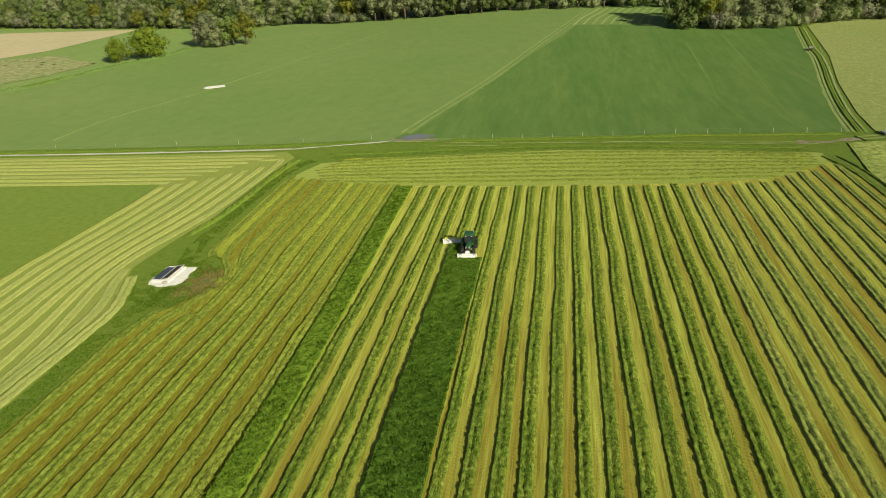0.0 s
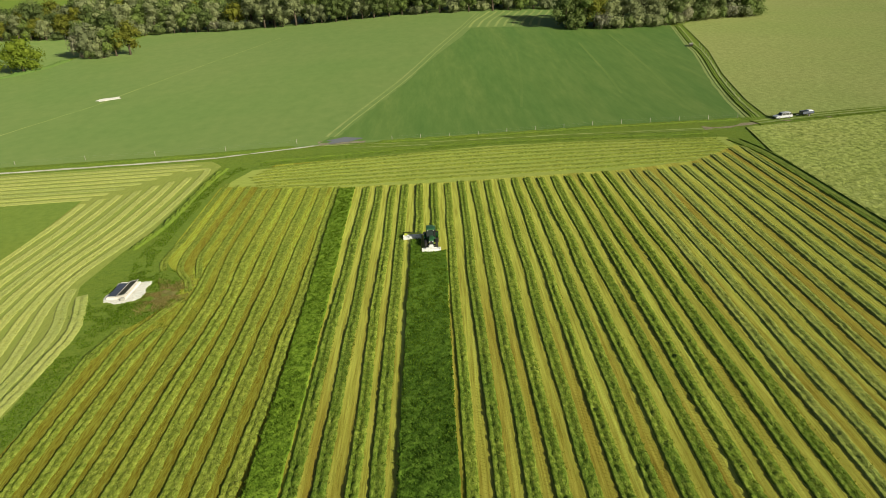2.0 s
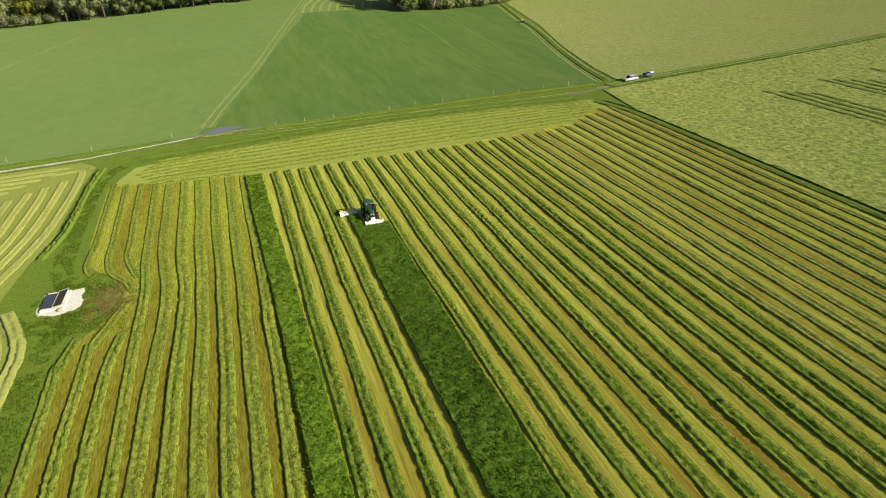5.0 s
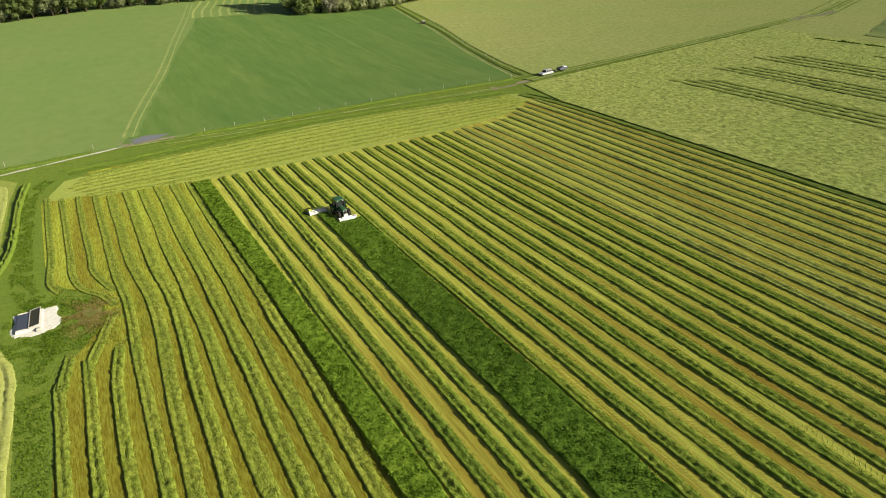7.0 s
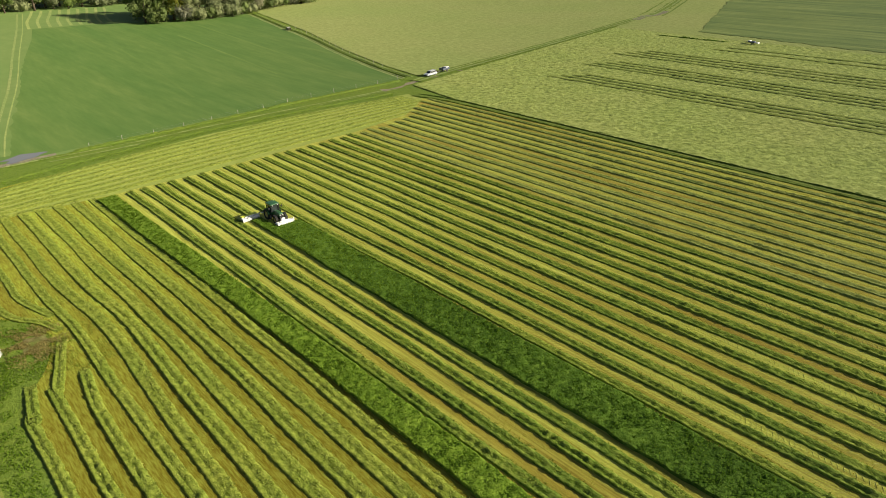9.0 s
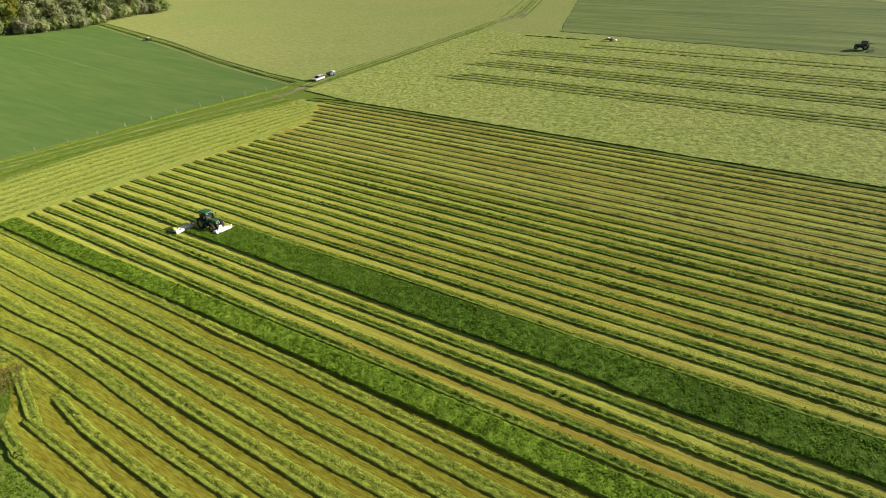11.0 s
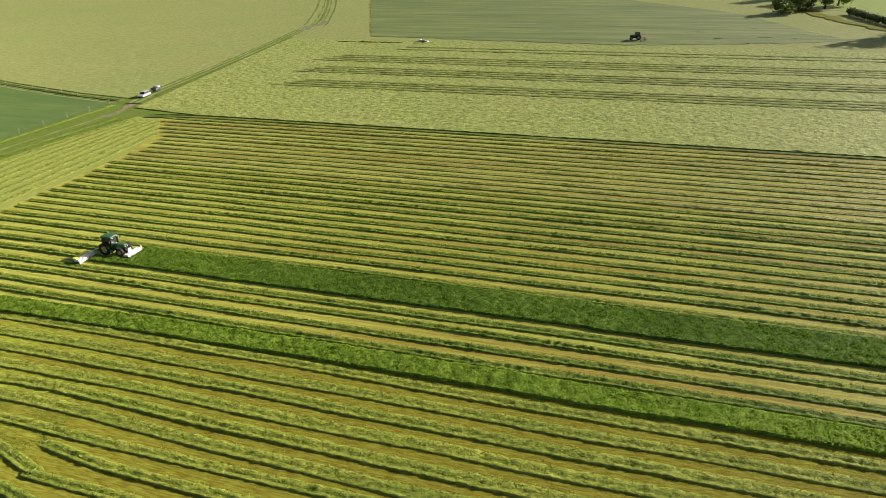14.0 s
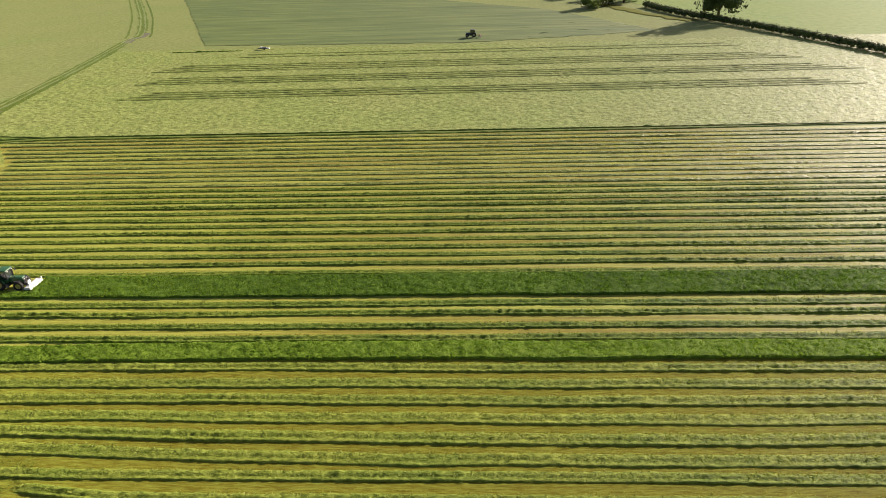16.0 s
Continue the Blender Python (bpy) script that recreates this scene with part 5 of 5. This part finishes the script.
main_tractor = tractor("tractor", "green tractor with white front and side mowers, cutting grass", MAT_GREEN_PAINT, MAT_YELLOW, pose(0.25, 0.15, 0.03))

tractor_far = tractor("tractor", "dark blue tractor drawing a hay tedder", MAT_BLUE_PAINT, MAT_STEEL, pose(214.5, -66.5, 0.4, 0, 0, 180), False)


def tedder(m):
    t = empty("hay_tedder")
    tagged(t, "hay tedder with spinning tine arms, hitched behind a tractor", "tedder")
    part("beam", box(-3.2, 3.2, -0.08, 0.08, 0.8, 0.96, 0.02), MAT_RED, t)
    part("drawbar", rod((0, 0, 0.88), (0, -1.9, 0.75), 0.07, None, 6), MAT_RED, t)
    for x in (-2.4, -0.8, 0.8, 2.4):
        rotor = empty("rotor")
        rotor.parent = t
        part("hub", lathe([(0.5, 0.05), (0.5, 0.16), (0.8, 0.12), (0.85, 0.02)], "Z", 12, (x, 0, 0)), MAT_STEEL, rotor)
        part("rotor_wheel", lathe([(-0.09 + x, 0.1), (-0.09 + x, 0.2), (0.09 + x, 0.2), (0.09 + x, 0.1)], "X", 14, (0, 0, 0.2)), MAT_RUBBER, rotor)
        for i in range(6):
            a = i * math.pi / 3
            e = (x + 0.78 * math.cos(a), 0.78 * math.sin(a), 0.38)
            part("tine_arm", rod((x, 0, 0.55), e, 0.025, None, 5), MAT_STEEL, rotor)
            part("tine", rod(e, (e[0], e[1], 0.08), 0.012, None, 4), MAT_STEEL, rotor)
    t.matrix_world = m
    return t


tedder(pose(214.5, -70.0, 0.4, 0, 0, 180))


def trailed_mower(m):
    """A parked trailed mower: long low frame, white covers at both ends, wheels and drawbar."""
    t = empty("trailed_mower")
    tagged(t, "dark trailed mower with white end covers, parked in cut grass", "mower")
    part("frame", box(-0.5, 0.5, -3.2, 3.0, 0.55, 0.85, 0.06), MAT_BLACK, t)
    part("body", box(-0.85, 0.85, -1.9, 1.7, 0.7, 1.35, 0.12, (0.8, 0.92)), MAT_SLATE, t, "", True)
    part("rear_cover", box(-1.0, 1.0, -3.6, -2.5, 0.45, 1.0, 0.1, (0.9, 0.8)), MAT_WHITE_PAINT, t, "white end cover", True)
    part("front_cover", box(-0.8, 0.8, 0.4, 1.7, 1.3, 1.62, 0.08, (0.9, 0.8)), MAT_WHITE_PAINT, t, "white end cover", True)
    part("drawbar", rod((0, 2.9, 0.7), (0, 4.6, 0.55), 0.09, 0.06, 8), MAT_STEEL, t)
    for x in (-0.95, 0.95):
        wheel(t, x, -0.6, 0.42, 0.32, MAT_RUBBER, MAT_STEEL, 12)
    t.matrix_world = m
    return t


trailed_mower(pose(196.2, 16.0, 0.25) @ Matrix.Diagonal((0.72, 0.72, 0.72, 1)))
bank([(194.0, 53), (194.4, 38), (194.8, 22.5)], 1.1, 0.42, 330, "dark uncut row behind the parked mower", MAT_STANDING)


# ---- vehicles on the track ----
def estate_car(m):
    """A white estate car, front towards -x."""
    t = empty("estate_car")
    tagged(t, "pale silver estate car with dark windows on the gravel track", "car")
    bm = bmesh.new()
    outline = [(-2.3, 0.42), (-2.32, 0.72), (-2.1, 0.86), (-1.15, 0.98), (2.15, 1.0), (2.3, 0.8), (2.28, 0.4)]
    rings = []
    for y, k in ((-0.9, 0.96), (-0.84, 1.0), (0.84, 1.0), (0.9, 0.96)):
        rings.append([bm.verts.new((x * k, y, 0.7 + (z - 0.7) * k)) for x, z in outline])
    n = len(outline)
    for a, b in zip(rings, rings[1:]):
        for i in range(n):
            bm.faces.new((a[i], a[(i + 1) % n], b[(i + 1) % n], b[i]))
    bm.faces.new(rings[0][::-1])
    bm.faces.new(rings[-1])
    bmesh.ops.recalc_face_normals(bm, faces=bm.faces)
    body = part("body", bm, MAT_CAR_WHITE, t)
    cabin = part("cabin", box(-1.1, 2.15, -0.78, 0.78, 0.98, 1.55, 0.07, (0.76, 0.84), (0.18, 0)), MAT_GLASS, t, "dark glazed cabin")
    part("roof", box(-0.55, 1.95, -0.66, 0.66, 1.535, 1.60, 0.03, (0.94, 0.94)), MAT_CAR_WHITE, cabin)
    for x0, x1 in ((-0.72, -0.42), (0.45, 0.28), (1.45, 1.38)):
        for y in (-1, 1):
            part("pillar", rod((x0, y * 0.775, 1.0), (x1, y * 0.665, 1.56), 0.045, None, 5), MAT_CAR_WHITE, cabin)
    for y in (-0.6, 0.6):
        part("headlight", box(-2.34, -2.2, y - 0.17, y + 0.17, 0.66, 0.78, 0.02), MAT_LAMP, t)
        part("tail_light", box(2.22, 2.33, y - 0.14, y + 0.14, 0.75, 0.98, 0.02), MAT_RED, t)
        part("roof_rail", rod((-0.4, y, 1.64), (1.85, y, 1.64), 0.02, None, 5), MAT_STEEL, t)
        for x in (-1.42, 1.4):
            hub = wheel(t, 0, 0, 0.33, 0.22, MAT_RUBBER, MAT_STEEL, 0)
            hub.location = (x, y * 1.33, 0.33)
            hub.rotation_euler = (0, 0, radians(90))
        part("wing_mirror", box(-0.75, -0.62, y * 1.58 - 0.09, y * 1.58 + 0.09, 0.98, 1.1, 0.02), MAT_CAR_WHITE, t)
    part("bumper", box(-2.42, -2.2, -0.8, 0.8, 0.32, 0.55, 0.04), MAT_BLACK, t)
    part("tow_hitch", rod((2.25, 0, 0.42), (2.6, 0, 0.45), 0.04, None, 6), MAT_STEEL, t)
    t.matrix_world = m
    return t


def box_trailer(m):
    """A dark twin-wheeled box trailer, drawbar towards -x."""
    t = empty("box_trailer")
    tagged(t, "dark box trailer with a pale cover, hitched to the car", "trailer")
    part("bed", box(-1.5, 1.6, -0.85, 0.85, 0.55, 0.68, 0.02), MAT_BLACK, t)
    for y in (-0.85, 0.81):
        part("side_board", box(-1.5, 1.6, y, y + 0.04, 0.68, 1.25, 0.005), MAT_SLATE, t)
    for x in (-1.5, 1.56):
        part("end_board", box(x, x + 0.04, -0.8, 0.8, 0.68, 1.25, 0.005), MAT_SLATE, t)
    part("cover", box(0.1, 1.5, -0.78, 0.78, 1.1, 1.42, 0.08, (0.85, 0.8)), MAT_WHITE_PAINT, t, "pale sheet cover", True)
    part("load", box(-1.4, 0.0, -0.75, 0.75, 0.8, 1.2, 0.1, (0.8, 0.8)), MAT_BLACK, t, "", True)
    part("drawbar", rod((-1.5, 0, 0.55), (-2.9, 0, 0.48), 0.05, None, 6), MAT_STEEL, t)
    for y in (-0.95, 0.95):
        hub = wheel(t, 0, 0, 0.32, 0.2, MAT_RUBBER, MAT_STEEL, 0)
        hub.location = (0.2, y, 0.32)
        hub.rotation_euler = (0, 0, radians(90))
        part("mudguard", box(-0.2, 0.6, y - 0.12, y + 0.12, 0.66, 0.7, 0.015), MAT_BLACK, t)
    t.matrix_world = m
    return t


estate_car(pose(92.0, 67.3, float(terrain(92.0, 67.3)) + 0.09, 0, 0, 8))
box_trailer(pose(98.6, 68.2, float(terrain(98.6, 68.2)) + 0.24, 0, 0, 8))


# ---- chalk pad with its hatch ----
def rough_pad(name, cx, cy, rx, ry, turn, z, mat, seed, label):
    """A low pad of loose stone with a ragged outline."""
    bm = bmesh.new()
    r = random.Random(seed)
    rings = []
    for k, h in ((1.0, 0.0), (0.92, 0.12), (0.5, 0.17)):
        ring = []
        for i in range(56):
            a = 2 * math.pi * i / 56
            sq = 1.0 / max(abs(math.cos(a)), abs(math.sin(a))) ** 0.75
            w = k * sq * (1 + (0.09 * math.sin(5 * a + seed) + r.uniform(-0.06, 0.06)) * (k > 0.6))
            ring.append(bm.verts.new((rx * w * math.cos(a), ry * w * math.sin(a), h + r.uniform(-0.02, 0.02) * (k < 1))))
        rings.append(ring)
    for a, b in zip(rings, rings[1:]):
        for i in range(56):
            bm.faces.new((a[i], a[(i + 1) % 56], b[(i + 1) % 56], b[i]))
    bm.faces.new(rings[-1])
    ob = part(name, bm, mat, None)
    ob.matrix_world = pose(cx, cy, z, 0, 0, turn)
    return tagged(ob, label, "chalk pad", kind="structure")


rough_pad("chalk_pad", -48.35, -11.4, 3.05, 3.75, 0, 0.02, MAT_CHALK, 3, "ragged pad of white crushed chalk in rough grass")
rough_pad("dead_weed_patch", -41.5, -13.6, 1.5, 2.2, -12, 0.0, MAT_BROWN, 8, "patch of flattened brown dead weeds")
rough_pad("chalk_pad", -121.8, 157.4, 4.2, 2.6, 25, float(terrain(-121.8, 157.4)) + 0.03, MAT_CHALK, 5, "white chalk pad lying in the pasture")


def inspection_hatch(m):
    """A low chamber: concrete kerb, a slate-blue sheet on one half, a framed dark lid leaning open on the other."""
    t = empty("inspection_hatch")
    tagged(t, "concrete chamber with blue-grey sheet and dark lid ajar", "hatch")
    part("kerb", box(-1.85, 1.8, -3.5, 3.6, 0.0, 0.28, 0.06), MAT_CHALK, t)
    part("sheet", box(-1.7, -0.1, -2.9, 2.8, 0.33, 0.38, 0.015), MAT_SLATE, t, "slate-blue metal sheet")
    lid = empty("lid")
    lid.parent = t
    lid.location = (-0.05, 0, 0.36)
    lid.rotation_euler = (0, radians(-9), 0)
    part("lid_panel", box(0.1, 1.55, -3.1, 3.3, 0.02, 0.05), MAT_LID, lid, "dark glossy lid panel")
    for x0, x1, y0, y1 in ((0, 0.12, -3.25, 3.45), (1.55, 1.65, -3.25, 3.45), (0.12, 1.55, -3.25, -3.1), (0.12, 1.55, 3.3, 3.45)):
        part("lid_frame", box(x0, x1, y0, y1, 0.0, 0.11, 0.012), MAT_CONCRETE, lid)
    for y in (-2.0, 2.0):
        part("hinge", rod((-0.08, y - 0.15, 0.4), (-0.08, y + 0.15, 0.4), 0.05, None, 8), MAT_STEEL, t)
        part("lid_prop", rod((1.4, y, 0.3), (1.4, y, 0.58), 0.03, None, 6), MAT_STEEL, t)
    part("valve_box", box(1.0, 1.7, -4.3, -3.6, 0.0, 0.42, 0.06, (0.85, 0.85)), MAT_CONCRETE, t, "", True)
    t.matrix_world = m
    return t


inspection_hatch(pose(-49.05, -11.0, 0.16, 0, 0, -2) @ Matrix.Diagonal((0.88, 0.80, 1, 1)))


def water_trough(m):
    t = empty("water_trough")
    tagged(t, "dark field trough with a pale float cover beside the ditch", "trough")
    part("tank", box(-1.7, 1.7, -0.8, 0.8, 0.0, 0.75, 0.05, (1.04, 1.06)), MAT_LID, t)
    part("water", box(-1.5, 0.4, -0.65, 0.65, 0.70, 0.765), MAT_WATER, t, "dark still water")
    part("float_cover", box(0.5, 1.72, -0.82, 0.82, 0.76, 0.95, 0.03), MAT_CONCRETE, t, "pale float cover")
    part("pipe", rod((1.5, 0.85, 0.0), (1.5, 0.85, 0.9), 0.04), MAT_STEEL, t)
    t.matrix_world = m
    return t


water_trough(Matrix.Translation((0, 0, float(terrain(108.3, 184.5)))) @ pose(108.3, 184.5, 0.2, 0, 0, 70) @ Matrix.Diagonal((1.0, 0.9, 1.0, 1)))


# ---- fence along the pasture ----
def fence(points, label, gap=7.3):
    C, N, s = along(points, gap)
    root = empty("wire_fence")
    tagged(root, label, "fence")
    rr = random.Random(len(C))
    tops = []
    for x, y in C:
        z = float(terrain(np.float64(x), np.float64(y)))
        h = 1.25 + rr.uniform(-0.08, 0.12)
        lean = (rr.uniform(-0.06, 0.06), rr.uniform(-0.06, 0.06))
        part("post", rod((x, y, z - 0.2), (x + lean[0], y + lean[1], z + h), 0.06, 0.05, 7), MAT_POST, root)
        tops.append((x + lean[0], y + lean[1], z + h))
    for drop in (0.12, 0.55):
        for a, b in zip(tops, tops[1:]):
            part("wire", rod((a[0], a[1], a[2] - drop), (b[0], b[1], b[2] - drop), 0.004, None, 4), MAT_WIRE, root)
    return root


fence([(-150, 71.5), (-100, 73), (-60, 72.5), (-36, 74.6)], "sparse weathered posts and wire beside the track", 19.0)
fence([(-10, 71.6), (15, 71.2), (45, 72.4), (82, 71.3)], "weathered post and wire fence beside the track")
fence([(111.5, 184), (104.8, 154), (98.6, 129), (93.8, 108), (90, 90)], "old post and wire fence along the ditch")
